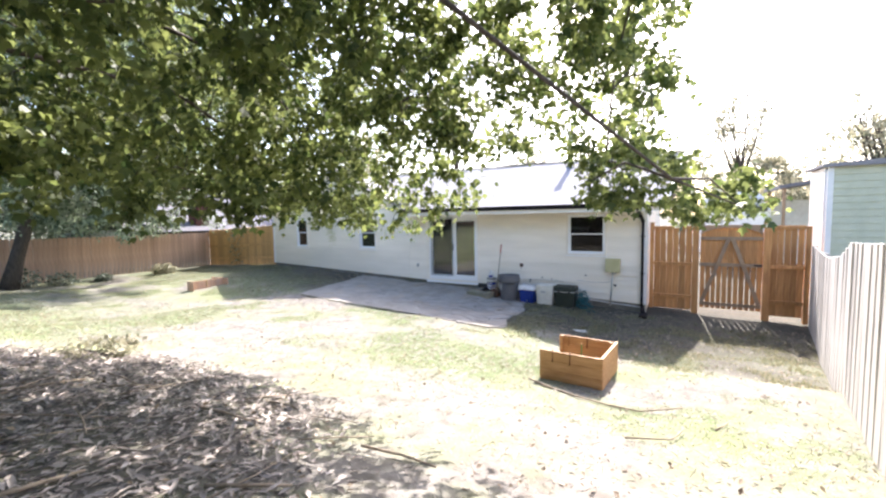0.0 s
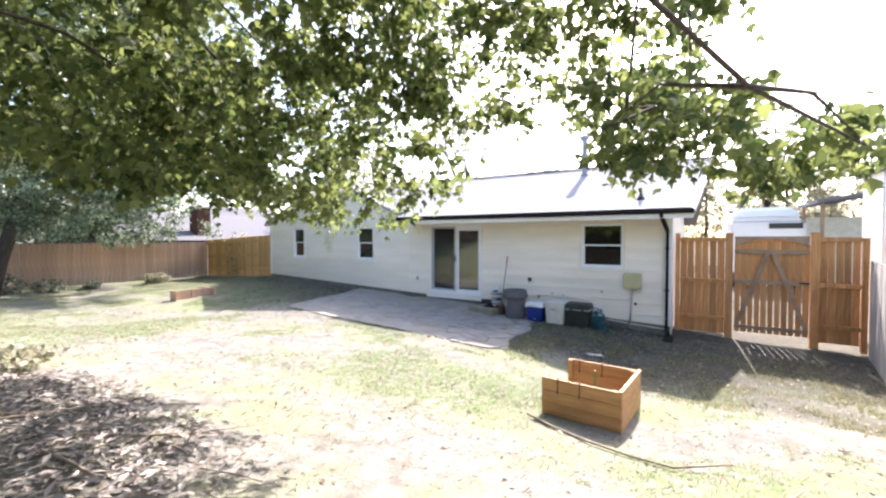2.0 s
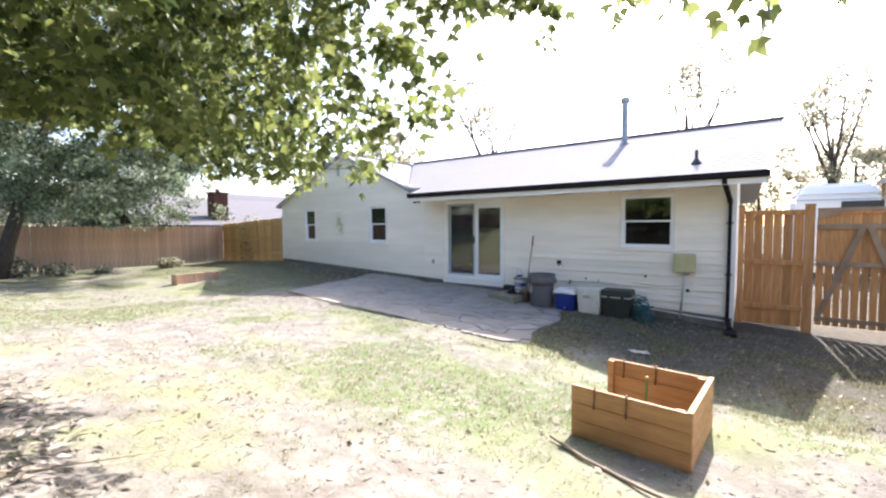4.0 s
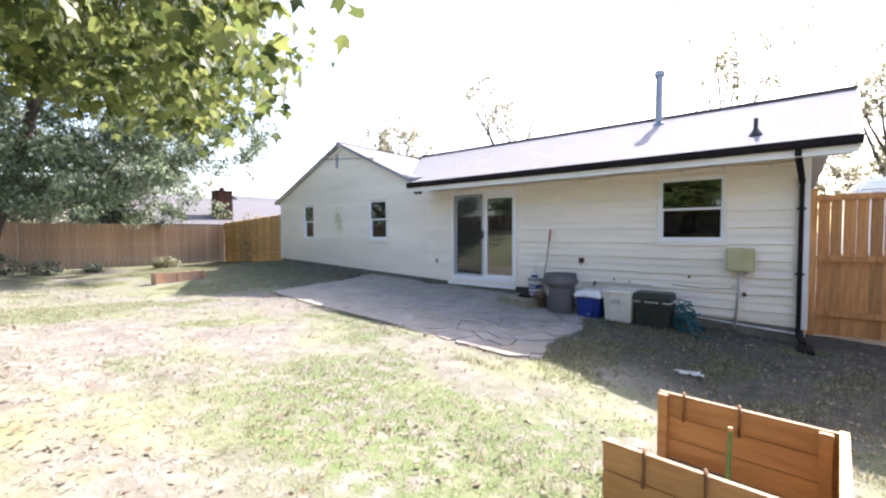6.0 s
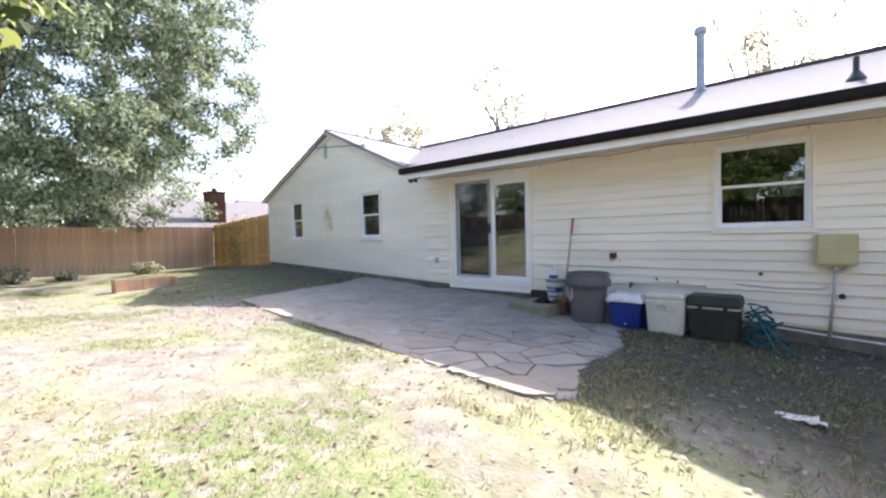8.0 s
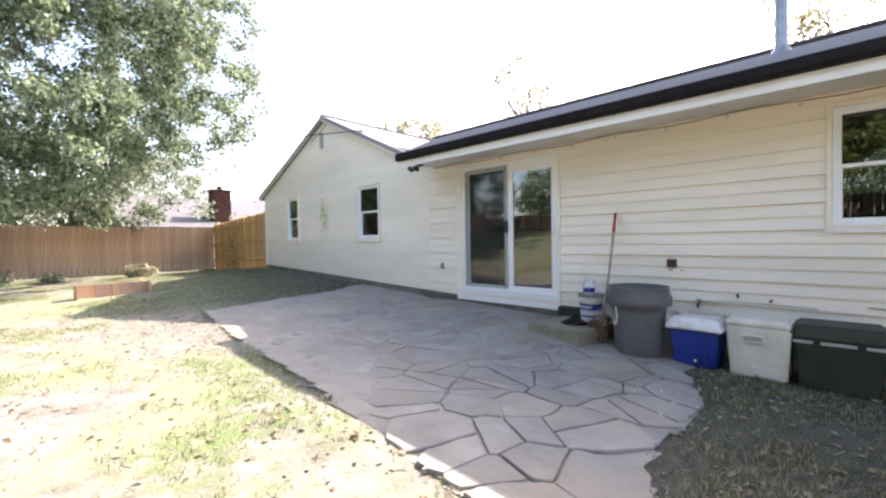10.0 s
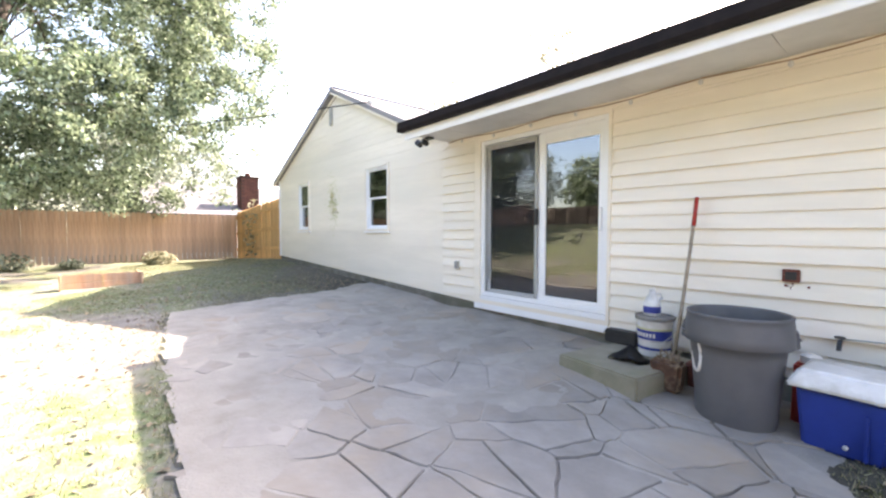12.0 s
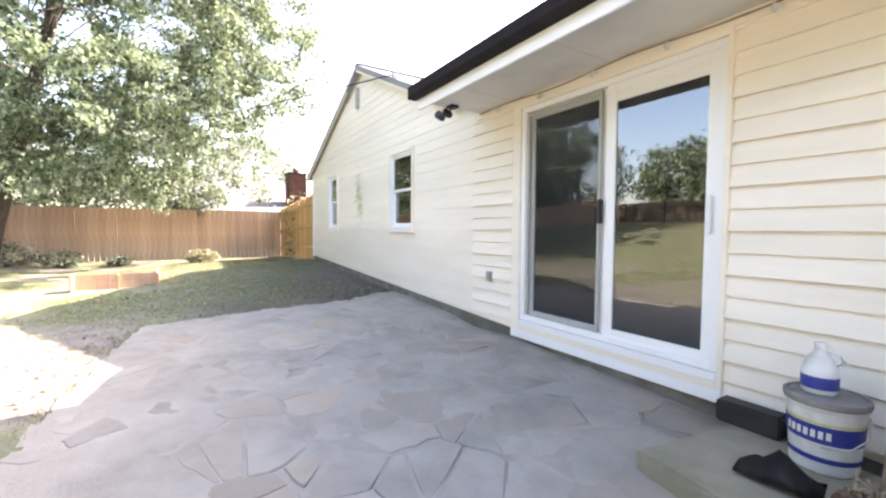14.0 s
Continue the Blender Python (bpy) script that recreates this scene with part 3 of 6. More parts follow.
def roof_slab(bm, pts, zf, thick=0.1):
    top = [bm.verts.new((x, y, zf(x, y))) for x, y in pts]
    low = [bm.verts.new((x, y, zf(x, y) - thick)) for x, y in pts]
    bm.faces.new(top), bm.faces.new(low[::-1])
    for i in range(len(pts)):
        j = (i + 1) % len(pts)
        bm.faces.new((top[j], top[i], low[i], low[j]))


roof = thing("house_roof", "pale sun-bleached shingle roof with low slope", "roof", kind="structure")
bm = bmesh.new()
steps = 26
for i in range(steps):
    ya, yb = EAVE_Y + (RIDGE_Y - EAVE_Y) * i / steps, EAVE_Y + (RIDGE_Y - EAVE_Y) * (i + 1) / steps
    xl = lambda y: -9.43 if y < 11.9 else -10.05 - (y - 11.9) * 0.79
    xr = lambda y: -1.5 + 0.45 * (y - EAVE_Y) / (RIDGE_Y - EAVE_Y)
    lift = 0.008
    p = [(xl(ya), ya, main_z(ya) + lift), (xr(ya), ya, main_z(ya) + lift), (xr(yb), yb, main_z(yb)), (xl(yb), yb, main_z(yb))]
    t = [bm.verts.new(q) for q in p]
    b = [bm.verts.new((q[0], q[1], q[2] - 0.1)) for q in p]
    bm.faces.new(t), bm.faces.new(b[::-1])
    for k in range(4):
        j = (k + 1) % 4
        bm.faces.new((t[j], t[k], b[k], b[j]))
part("shingles_front", bm, M_ROOF, roof)
bm = bmesh.new()
roof_slab(bm, [(-17.1, 16.0), (-1.05, 16.0), (-1.5, 20.9), (-17.1, 20.9)], lambda x, y: main_z(y))
part("shingles_back", bm, M_ROOF, roof)
bm = bmesh.new()
roof_slab(bm, [(-13.3, 11.98), (-10.03, 11.98), (-13.3, 15.95)], lambda x, y: gable_z(x) + 0.004)
roof_slab(bm, [(-17.2, 11.98), (-13.3, 11.98), (-13.3, 15.99), (-17.2, 15.99)], lambda x, y: gable_z(x))
part("shingles_gable", bm, M_ROOF, roof)
part("ridge_cap", beam(beam(bmesh.new(), (-13.3, 16, 4.29), (-1.04, 16, 4.29), 0.26, 0.02), (-13.35, 11.99, 4.195), (-13.35, 16, 4.2), 0.2, 0.02), M_ROOF_GREY, roof, "darker shingle ridge cap")
part("fascia", boxed(-9.43, -1.5, 11.25, 11.275, 2.29, 2.41, 0.004), M_WHITE, roof, "white fascia board")
bm = bmesh.new()
for a, b in (((-17.18, 12.0, gable_z(-17.18) - 0.1), (-13.35, 12.0, 4.1)), ((-13.35, 12.0, 4.1), (-9.85, 12.0, gable_z(-9.85) - 0.1))):
    beam(bm, a, b, 0.025, 0.07)
part("rake_board", bm, M_SIDING, roof, "white rake boards of the gable")
bm = bmesh.new()
for k in range(14):
    x = -9.43 + 7.93 * k / 14
    box(bm, x + 0.001, x + 7.93 / 14 - 0.001, 11.276, WY - 0.02, 2.375 + 0.002 * (k % 2), 2.385)
part("soffit", bm, M_SOFFIT, roof, "off-white soffit panels under the eave")
bm = bmesh.new()
pts = [(X_RIGHT + 0.01, 12.0), (-1.47, 12.0), (-1.1, 16.0), (X_RIGHT + 0.01, 16.0)]
roof_slab(bm, pts, lambda x, y: main_z(y) - 0.105, 0.02)
part("rake_soffit", bm, M_SOFFIT, roof, "grey soffit under the end overhang")
bm = bmesh.new()
beam(bm, (-1.49, 11.2, main_z(11.2) - 0.06), (-1.04, 16, main_z(16) - 0.06), 0.025, 0.15)
part("end_rake_board", bm, M_WHITE, roof, "white end rake board")
# soffit end cap
part("eave_cap", boxed(-1.515, -1.5, 11.276, 12.08, 2.36, 2.5), M_WHITE, roof, "white eave return")

gutter = thing("gutter", "dark brown metal gutter along the eave", "gutter")
bm = bmesh.new()
prof = [(y + 0.052, z - 0.05) for y, z in ((11.195, 2.44), (11.13, 2.44), (11.105, 2.475), (11.1, 2.56), (11.115, 2.56), (11.12, 2.485), (11.14, 2.455), (11.18, 2.455), (11.18, 2.56), (11.195, 2.56))]
a = [bm.verts.new((-9.47, y, z)) for y, z in prof]
b = [bm.verts.new((-1.47, y, z)) for y, z in prof]
for i in range(len(prof)):
    j = (i + 1) % len(prof)
    bm.faces.new((a[i], a[j], b[j], b[i]))
bm.faces.new(a[::-1]), bm.faces.new(b)
part("trough", bm, M_GUTTER, gutter)
part("end_cap", boxed(-9.474, -9.471, 11.152, 11.247, 2.39, 2.51), M_GUTTER, gutter)

downspout = thing("downspout", "dark brown downspout at the house corner", "downspout", (-2.02, 12.03, 0))
bm = bmesh.new()
beam(bm, (-0.08, -0.81, 2.41), (-0.08, -0.79, 2.32), 0.075, 0.06)
beam(bm, (-0.08, -0.8, 2.34), (0.0, 0.0, 2.02), 0.075, 0.06)
beam(bm, (0, 0, 2.05), (0, 0, -0.3), 0.075, 0.06)
beam(bm, (0, 0, -0.28), (0.05, -0.28, -0.4), 0.08, 0.06)
part("spout", bm, M_GUTTER, downspout)
for z in (1.6, 0.6):
    part("strap", boxed(-0.055, 0.055, -0.035, 0.02, z, z + 0.03), M_GUTTER, downspout)
part("splash_end", boxed(-0.02, 0.16, -0.7, -0.26, -0.47, -0.4, 0.012), M_GUTTER, downspout)

part("trim", boxed(X_RIGHT - 0.09, X_RIGHT + 0.012, WY - 0.038, WY + 0.17, -0.24, 2.38, 0.003), M_WHITE, None, "white corner trim of the siding", kind="structure")
part("trim", boxed(X_LEFT - 0.012, X_LEFT + 0.07, WY - 0.022, WY + 0.17, 0.34, 2.5, 0.003), M_WHITE, None, "white corner trim of the siding", kind="structure")
part("trim", boxed(X_JOIN + 0.1, X_RIGHT - 0.1, WY - 0.046, WY - 0.003, 2.31, 2.384, 0.003), M_SIDING, None, "beige frieze trim under the soffit", kind="structure")


# ---- windows and the sliding door ----
def frame_ring(bm, x0, x1, z0, z1, w, y0, y1, bevel=0.003, wb=None):
    """Four bars round an opening, butted."""
    wb = wb or w
    box(bm, x0, x0 + w, y0, y1, z0, z1, bevel)
    box(bm, x1 - w, x1, y0, y1, z0, z1, bevel)
    box(bm, x0 + w, x1 - w, y0, y1, z1 - w, z1, bevel)
    box(bm, x0 + w, x1 - w, y0, y1, z0, z0 + wb, bevel)
    return bm


def hung_window(name, o, label, casing=0.07):
    """A double-hung window in the opening o, with its casing, two sashes, panes and a sill."""
    x0, x1, z0, z1 = o
    w = thing(name, label, "window", kind="structure")
    part("casing", frame_ring(bmesh.new(), x0 - 0.002, x1 + 0.002, z0 - 0.002, z1 + 0.002, casing - 0.03, WY - 0.042, WY + 0.1), M_SIDING, w, "cream window casing")
    k = casing - 0.03
    part("window_frame", frame_ring(bmesh.new(), x0 + k, x1 - k, z0 + k, z1 - k, 0.03, WY - 0.026, WY + 0.1, bevel=0.002), M_WHITE, w)
    a, b, c, d = x0 + casing, x1 - casing, z0 + casing, z1 - casing
    m = (c + d) / 2 + 0.01
    up = part("upper_sash", frame_ring(bmesh.new(), a, b, m - 0.02, d, 0.035, WY + 0.0, WY + 0.03), M_WHITE, w)
    lo = part("lower_sash", frame_ring(bmesh.new(), a, b, c, m + 0.02, 0.042, WY + 0.032, WY + 0.06), M_WHITE, w)
    part("pane", boxed(a + 0.035, b - 0.035, WY + 0.012, WY + 0.016, m + 0.015, d - 0.035), M_GLASS, up)
    part("pane", boxed(a + 0.042, b - 0.042, WY + 0.044, WY + 0.048, c + 0.042, m - 0.022), M_GLASS, lo)
    part("window_sill", boxed(x0 - 0.02, x1 + 0.02, WY - 0.055, WY - 0.004, z0 - 0.03, z0 - 0.004, 0.004), M_WHITE, w)
    return w


hung_window("window_1", WIN_1, "narrow white double-hung window in cream siding")
hung_window("window_2", WIN_2, "white double-hung window reflecting trees")
hung_window("window_3", WIN_R, "wide white double-hung window above the meter box")

door = thing("door_1", "white sliding patio door with dark glass", "door", kind="structure")
x0, x1, z0, z1 = DOOR
fx0, fx1, fz0, fz1 = x0 + 0.11, x1 - 0.013, 0.1, 2.27
bm = bmesh.new()
box(bm, x0 - 0.004, x0 + 0.11, WY - 0.042, WY - 0.004, z0 + 0.05, z1 + 0.004, 0.003)
box(bm, x1 - 0.012, x1 + 0.02, WY - 0.042, WY - 0.004, z0 + 0.05, z1 + 0.004, 0.003)
box(bm, x0 + 0.11, x1 - 0.012, WY - 0.042, WY - 0.004, fz1 + 0.001, z1 + 0.004, 0.003)
box(bm, x0 + 0.11, x1 - 0.012, WY - 0.042, WY - 0.004, z0 + 0.05, fz0 - 0.001, 0.003)
bm2 = boxed(x0 - 0.004, x1 + 0.02, WY - 0.045, WY + 0.02, z0 - 0.03, z0 + 0.05, 0.006)
part("casing", bm, M_SIDING, door, "flat cream door casing")
part("threshold", bm2, M_WHITE, door, "white threshold board")
part("door_frame", frame_ring(bmesh.new(), fx0, fx1, fz0 + 0.06, fz1, 0.05, WY - 0.02, WY + 0.11), M_WHITE, door)
part("track", boxed(fx0, fx1, WY - 0.045, WY + 0.1, fz0, fz0 + 0.055, 0.005), M_WHITE, door, "white sill track")
mid = -7.79
left = part("fixed_panel", frame_ring(bmesh.new(), fx0 + 0.04, mid - 0.01, fz0 + 0.07, fz1 - 0.04, 0.075, WY + 0.04, WY + 0.075, wb=0.085), M_WHITE, door)
right = part("sliding_panel", frame_ring(bmesh.new(), mid - 0.01, fx1 - 0.035, fz0 + 0.07, fz1 - 0.04, 0.085, WY + 0.0, WY + 0.035, wb=0.1), M_WHITE, door)
part("pane", boxed(fx0 + 0.112, mid - 0.082, WY + 0.055, WY + 0.06, 0.25, 2.165), M_GLASS, left)
part("top_rail", boxed(mid + 0.074, fx1 - 0.119, WY + 0.001, WY + 0.034, 2.08, 2.146, 0.003), M_WHITE, right)
part("pane", boxed(mid + 0.073, fx1 - 0.118, WY + 0.012, WY + 0.017, 0.265, 2.085), M_GLASS, right)
part("screen", boxed(fx0 + 0.082, mid - 0.092, WY + 0.01, WY + 0.013, fz0 + 0.122, fz1 - 0.092), M_SCREEN, door, "dark insect screen")
part("screen_frame", frame_ring(bmesh.new(), fx0 + 0.05, mid - 0.09 + 0.03, fz0 + 0.09, fz1 - 0.06, 0.03, WY + 0.005, WY + 0.02, bevel=0.002), M_CONDUIT, door, "thin grey screen frame")
part("handle", boxed(mid - 0.06, mid - 0.02, WY - 0.045, WY - 0.001, 1.12, 1.32, 0.008), M_BLACK, door, "black door pull")
part("handle", boxed(fx1 - 0.1, fx1 - 0.075, WY - 0.04, WY - 0.001, 1.05, 1.3, 0.006), M_WHITE, door, "white door pull")

# ---- fences and gate ----
PICKET_CACHE = {}


def picket(w, h, t, mat, point=0.0):
    key = (w, h, t, mat.name, point)
    if key not in PICKET_CACHE:
        bm = bmesh.new()
        c = w * 0.28
        g = 0.014 * point
        o = [(-w / 2 + g, 0), (w / 2 - g, 0), (w / 2 - g * 0.7, h * 0.15), (w / 2, h * 0.17), (w / 2, h - c * point), (w / 2 - c * point, h), (-w / 2 + c * point, h), (-w / 2, h - c * point), (-w / 2, h * 0.17), (-w / 2 + g * 0.7, h * 0.15)] if point else [(-w / 2, 0), (w / 2, 0), (w / 2, h), (-w / 2, h)]
        PICKET_CACHE[key] = mesh_of(prism(bm, o, -t / 2, t / 2), "picket", mat)
    return PICKET_CACHE[key]


def fence_run(name, a, b, base, height, mat, rail_mat, label, spacing=0.145, width=0.148, rails=(0.3, 1.4), rail_side=1, post_every=2.4, point=1.0, post_extra=0.0, post_side=None, jitter=0.008):
    """A board fence from a to b; base(x, y) is its foot."""
    f = thing(name, label, "fence", kind="structure")
    a, b = Vector(a), Vector(b)
    d = b - a
    n = max(1, int(d.length / spacing))
    ang = math.degrees(math.atan2(d.y, d.x))
    side = Vector((-d.y, d.x)).normalized() * rail_side
    rng = random.Random(len(name) + n)
    for i in range(n):
        p = a + d * ((i + 0.5) / n)
        ob = new("picket", picket(width, height, 0.018, mat, point))
        ob.parent = f
        p = p + side * (0.0025 if i % 2 else -0.0025)
        ob.matrix_world = pose(p.x, p.y, base(p.x, p.y) + rng.uniform(-jitter, jitter), rng.uniform(-0.3, 0.3), rng.uniform(-0.3, 0.3), ang)
    k = max(1, round(d.length / post_every))
    ps = rail_side if post_side is None else post_side
    for i in range(k + 1):
        p = a + d * (i / k) + side * (0.055 * (ps * rail_side))
        z = base(p.x, p.y)
        bmp = boxed(-0.045, 0.045, -0.045, 0.045, -0.2, height + post_extra, 0.005)
        ob = part("post", bmp, rail_mat, f)
        ob.matrix_world = pose(p.x, p.y, z, 0, 0, ang)
    for h in rails:
        for i in range(k):
            p, q = a + d * (i / k) + side * 0.03, a + d * ((i + 1) / k) + side * 0.03
            part("rail", beam(bmesh.new(), (p.x, p.y, base(p.x, p.y) + h), (q.x, q.y, base(q.x, q.y) + h), 0.035, 0.085), rail_mat, f)
    return f


def back_base(x, y):
    return 0.0 + (0.0 if y > 6 else (6 - y) * 0.03 if y > 2 else 0.12 + (2 - y) * 0.14)


fence_run("fence_west", (-22.0, 12.1), (-22.6, -6.5), back_base, 1.68, M_FENCE, M_FENCE, "brown stained board fence behind the lawn", rails=(0.35, 1.35), rail_side=-1, post_side=-1)
fence_run("fence_corner", (-22.0, 12.18), (-17.02, 12.1), lambda x, y: 0.0 + (x + 22) * 0.045, 1.78, M_PINE, M_PINE, "yellowish board fence between lawn corner and house", rails=(0.35, 0.95, 1.55), rail_side=-1, post_side=1, post_every=1.7, post_extra=-0.02)


def east_x(y):
    return 1.62 - 0.15 * (12.9 - y)


fence_run("fence_east", (east_x(-3.4), -3.4), (1.62, 12.8), lambda x, y: ground_z(x, y) - 0.03 + 0.25 * smooth(2, -3, y), 2.02, M_GREYWOOD, M_GREYWOOD, "silver weathered board fence along the yard side", rails=(0.3, 1.7), rail_side=-1, point=0.0)
# Added rear fence, never seen directly; it fills the dark band mirrored in the panes.
fence_run("fence_south", (-22.6, -6.5), (east_x(-3.4), -3.4), lambda x, y: ground_z(x, y) - 0.05, 1.15, M_DARKFENCE, M_DARKFENCE, "low dark board fence added behind the yard to be reflected", spacing=0.2, width=0.19, rails=(0.25, 0.9), rail_side=1)

gz = -0.47
GY = 12.9
gate_fence = thing("gate_fence", "orange stained cedar fence panels beside the gate", "fence", kind="structure")
for x, h in ((-1.84, 2.42), (-0.78, 2.42), (0.77, 2.42), (1.56, 2.3)):
    wid = 0.05 if x in (-1.84, 1.56) else 0.075
    part("post", boxed(x - wid, x + wid, GY - 0.06, GY + 0.06, gz - 0.1, gz + h, 0.006), M_CEDAR, gate_fence)
    part("post_cap", boxed(x - wid - 0.012, x + wid + 0.012, GY - 0.072, GY + 0.072, gz + h + 0.001, gz + h + 0.022, 0.004), M_CEDAR, gate_fence)
for x0, x1, n in ((-1.78, -0.86, 6), (0.85, 1.5, 5)):
    w = (x1 - x0) / n
    for i in range(n):
        # boards meet low down and part a little above
        slit = (0.004, 0.016, 0.006, 0.018, 0.012)[i % 5]
        bm = prism(bmesh.new(), [(-w / 2 + 0.001, 0), (w / 2 - 0.001, 0), (w / 2 - 0.001, 1.3), (w / 2 - slit, 1.36), (w / 2 - slit, 2.3), (-w / 2 + 0.001, 2.3)], -0.009, 0.009)
        ob = part("picket", bm, M_CEDAR, gate_fence)
        ob.matrix_world = pose(x0 + w * (i + 0.5), GY + 0.03 + 0.003 * (i % 2), gz + 0.04)
    for h in (0.35, 1.25, 2.24):
        part("rail", boxed(x0 - 0.01, x1 + 0.01, GY - 0.025, GY + 0.018, gz + h, gz + h + 0.09, 0.003), M_CEDAR, gate_fence)
gate = thing("gate", "weathered cedar yard gate with diagonal braces and an arched top", "gate")
for i in range(11):
    w = 1.36 / 11
    x = -0.67 + w * (i + 0.5)
    slit = (0.012, 0.008, 0.015)[i % 3]
    hh = 2.02 + 0.1 * math.cos(x * 2.1)
    bm = prism(bmesh.new(), [(-w / 2 + slit, 0), (w / 2 - slit, 0), (w / 2 - slit, 1.12), (w / 2 - 0.001, 1.2), (w / 2 - 0.001, hh), (-w / 2 + 0.001, hh), (-w / 2 + 0.001, 1.2), (-w / 2 + slit, 1.12)], -0.009, 0.009)
    ob = part("board", bm, M_CEDAR, gate)
    ob.matrix_world = pose(x, GY + 0.035, gz + 0.12)
for z0, z1 in ((0.2, 0.29), (1.26, 1.35), (1.96, 2.05)):
    part("rail", boxed(-0.67, 0.68, GY - 0.02, GY + 0.02, gz + z0, gz + z1, 0.003), M_OLDRAIL, gate)
part("brace", beam(bmesh.new(), (-0.05, GY - 0.035, gz + 1.98), (-0.62, GY - 0.035, gz + 0.3), 0.02, 0.09), M_OLDRAIL, gate)
part("brace", beam(bmesh.new(), (0.05, GY - 0.035, gz + 1.98), (0.62, GY - 0.035, gz + 0.3), 0.02, 0.09), M_OLDRAIL, gate)
arch = [(0.66 * math.cos(math.pi * k / 12), 2.08 + 0.2 * math.sin(math.pi * k / 12)) for k in range(13)]
part("arch_board", prism(bmesh.new(), [(x, gz + z) for x, z in arch] + [(-0.67, gz + 2.36), (0.67, gz + 2.36)], GY - 0.018, GY + 0.02), M_OLDRAIL, gate, "old top board with an arched lower edge")
part("arch_back", boxed(-0.66, 0.66, GY + 0.05, GY + 0.07, gz + 2.0, gz + 2.3, 0.003), M_CEDAR, gate, "cedar board behind the arch")
part("latch", boxed(0.5, 0.68, GY - 0.05, GY - 0.022, gz + 1.3, gz + 1.34, 0.004), M_BLACK, gate, "black metal latch")


# ---- trees ----
def crown_leaves(rng, n_sprays, per, pick, spread, size, tip_down=0.9):
    """Leaves in drooping sprays round points given by pick()."""
    pts, sz = [], []
    heads = []
    while len(heads) < n_sprays:
        p = pick(rng)
        if p is not None:
            heads.append(p)
    for h in heads:
        k = int(rng.uniform(0.6, 1.4) * per)
        d = rng.normal(0, 1, 3)
        d[2] = -abs(d[2]) * 0.5
        d /= np.linalg.norm(d)
        t = rng.uniform(-1, 1, (k, 1))
        q = np.array(h) + t * d * spread + rng.normal(0, spread * 0.33, (k, 3))
        pts.append(q)
        sz.append(rng.uniform(0.65, 1.25, k) * size)
    pts, sz = np.concatenate(pts), np.concatenate(sz)
    return pts, sz, rotations(rng, len(pts), tip_down=tip_down), heads


def limbs(bm, root, top, heads, rng, r0, every=1, n=6, sag=0.15):
    """Trunk, boughs to groups of sprays and twigs to single sprays."""
    root, top = Vector(root), Vector(top)
    tube(bm, [root, root.lerp(top, 0.12), root.lerp(top, 0.5) + Vector((0.08, 0.05, 0)), top], [r0 * 1.35, r0, r0 * 0.8, r0 * 0.5], 12)
    heads = [Vector(h) for h in heads[::every]]
    hubs = [Vector(h) for h in rng.permutation(np.array(heads))[:40]]
    starts = []
    for h in hubs:
        s = root.lerp(top, rng.uniform(0.45, 0.98))
        mid = s.lerp(h, 0.55) + Vector((rng.normal(0, 0.45), rng.normal(0, 0.45), 0.4))
        e = s.lerp(h, 0.9)
        tube(bm, [s, s.lerp(mid, 0.5) + Vector((0, 0, 0.1)), mid, e, h], [r0 * 0.14, r0 * 0.1, r0 * 0.065, r0 * 0.035, 0.005], n)
        starts += [mid, e, mid.lerp(e, 0.5)]
    heads.sort(key=lambda h: min((q - h).length for q in starts))
    for h in heads:
        s = min(starts, key=lambda q: (q - h).length)
        mid = s.lerp(h, 0.5) + Vector((0, 0, (s - h).length * sag))
        tube(bm, [s, mid, h], [0.012, 0.008, 0.003], 4, cap=False)
        starts += [mid, h]


LOW = ((-9.0, 2.75), (-7.5, 2.55), (-6.3, 2.3), (-5.7, 2.05), (-5.2, 2.0), (-4.5, 1.95), (-4.0, 2.2), (-3.35, 2.4), (-3.05, 3.05), (-2.75, 3.25), (-2.3, 2.9), (-1.9, 2.35), (-1.4, 2.45), (-0.8, 2.5), (-0.2, 2.6), (0.2, 2.75))


def fringe(x):
    return float(np.interp(x, [a for a, _ in LOW], [b for _, b in LOW]))


def near_pick(rng):
    x, y = rng.uniform(-9.2, -0.15), rng.uniform(-5.0, 5.35)
    zl = fringe(x) + 0.9 * smooth(4.9, 3.2, y) * (0.35 if x < -4.7 else 1.35)
    zh = 6.3 - 0.35 * max(0, y) if x < -1.25 else 3.15 + max(0, -0.55 - x) * 3.5
    if x > -1.25:
        return None
    edge = 5.3 + 0.3 * smooth(-3.9, -4.6, x) - 0.18 * max(0, -x - 6) ** 2
    if y > edge - 0.25 * rng.random():
        return None
    if math.hypot((x + 4.6) / 5.4, (y - 0.4) / 5.2) > 1.06 and x < -1.3:
        return None
    z = zl + (zh - zl) * rng.random() ** 1.25
    if zh <= zl:
        return None
    c = Vector((x, y, z))
    for p, q in (((-1.19, -0.22, 2.2), (-1.59, 1.62, 1.7)), ((-1.59, 1.62, 1.7), (-2.17, 3.4, 1.3)), ((-2.17, 3.4, 1.3), (-2.9, 4.75, 1.1))):
        for k in range(5):
            e = Vector(p).lerp(Vector(q), k / 4)
            if (c - e).length < (2.3 if k + p[1] < 3 else 1.25):
                return None
    return x, y, z


SPRAY = ((-2.1, 2.5), (-1.85, 2.2), (-1.5, 2.2), (-1.1, 2.12), (-0.7, 2.22), (-0.3, 2.45))


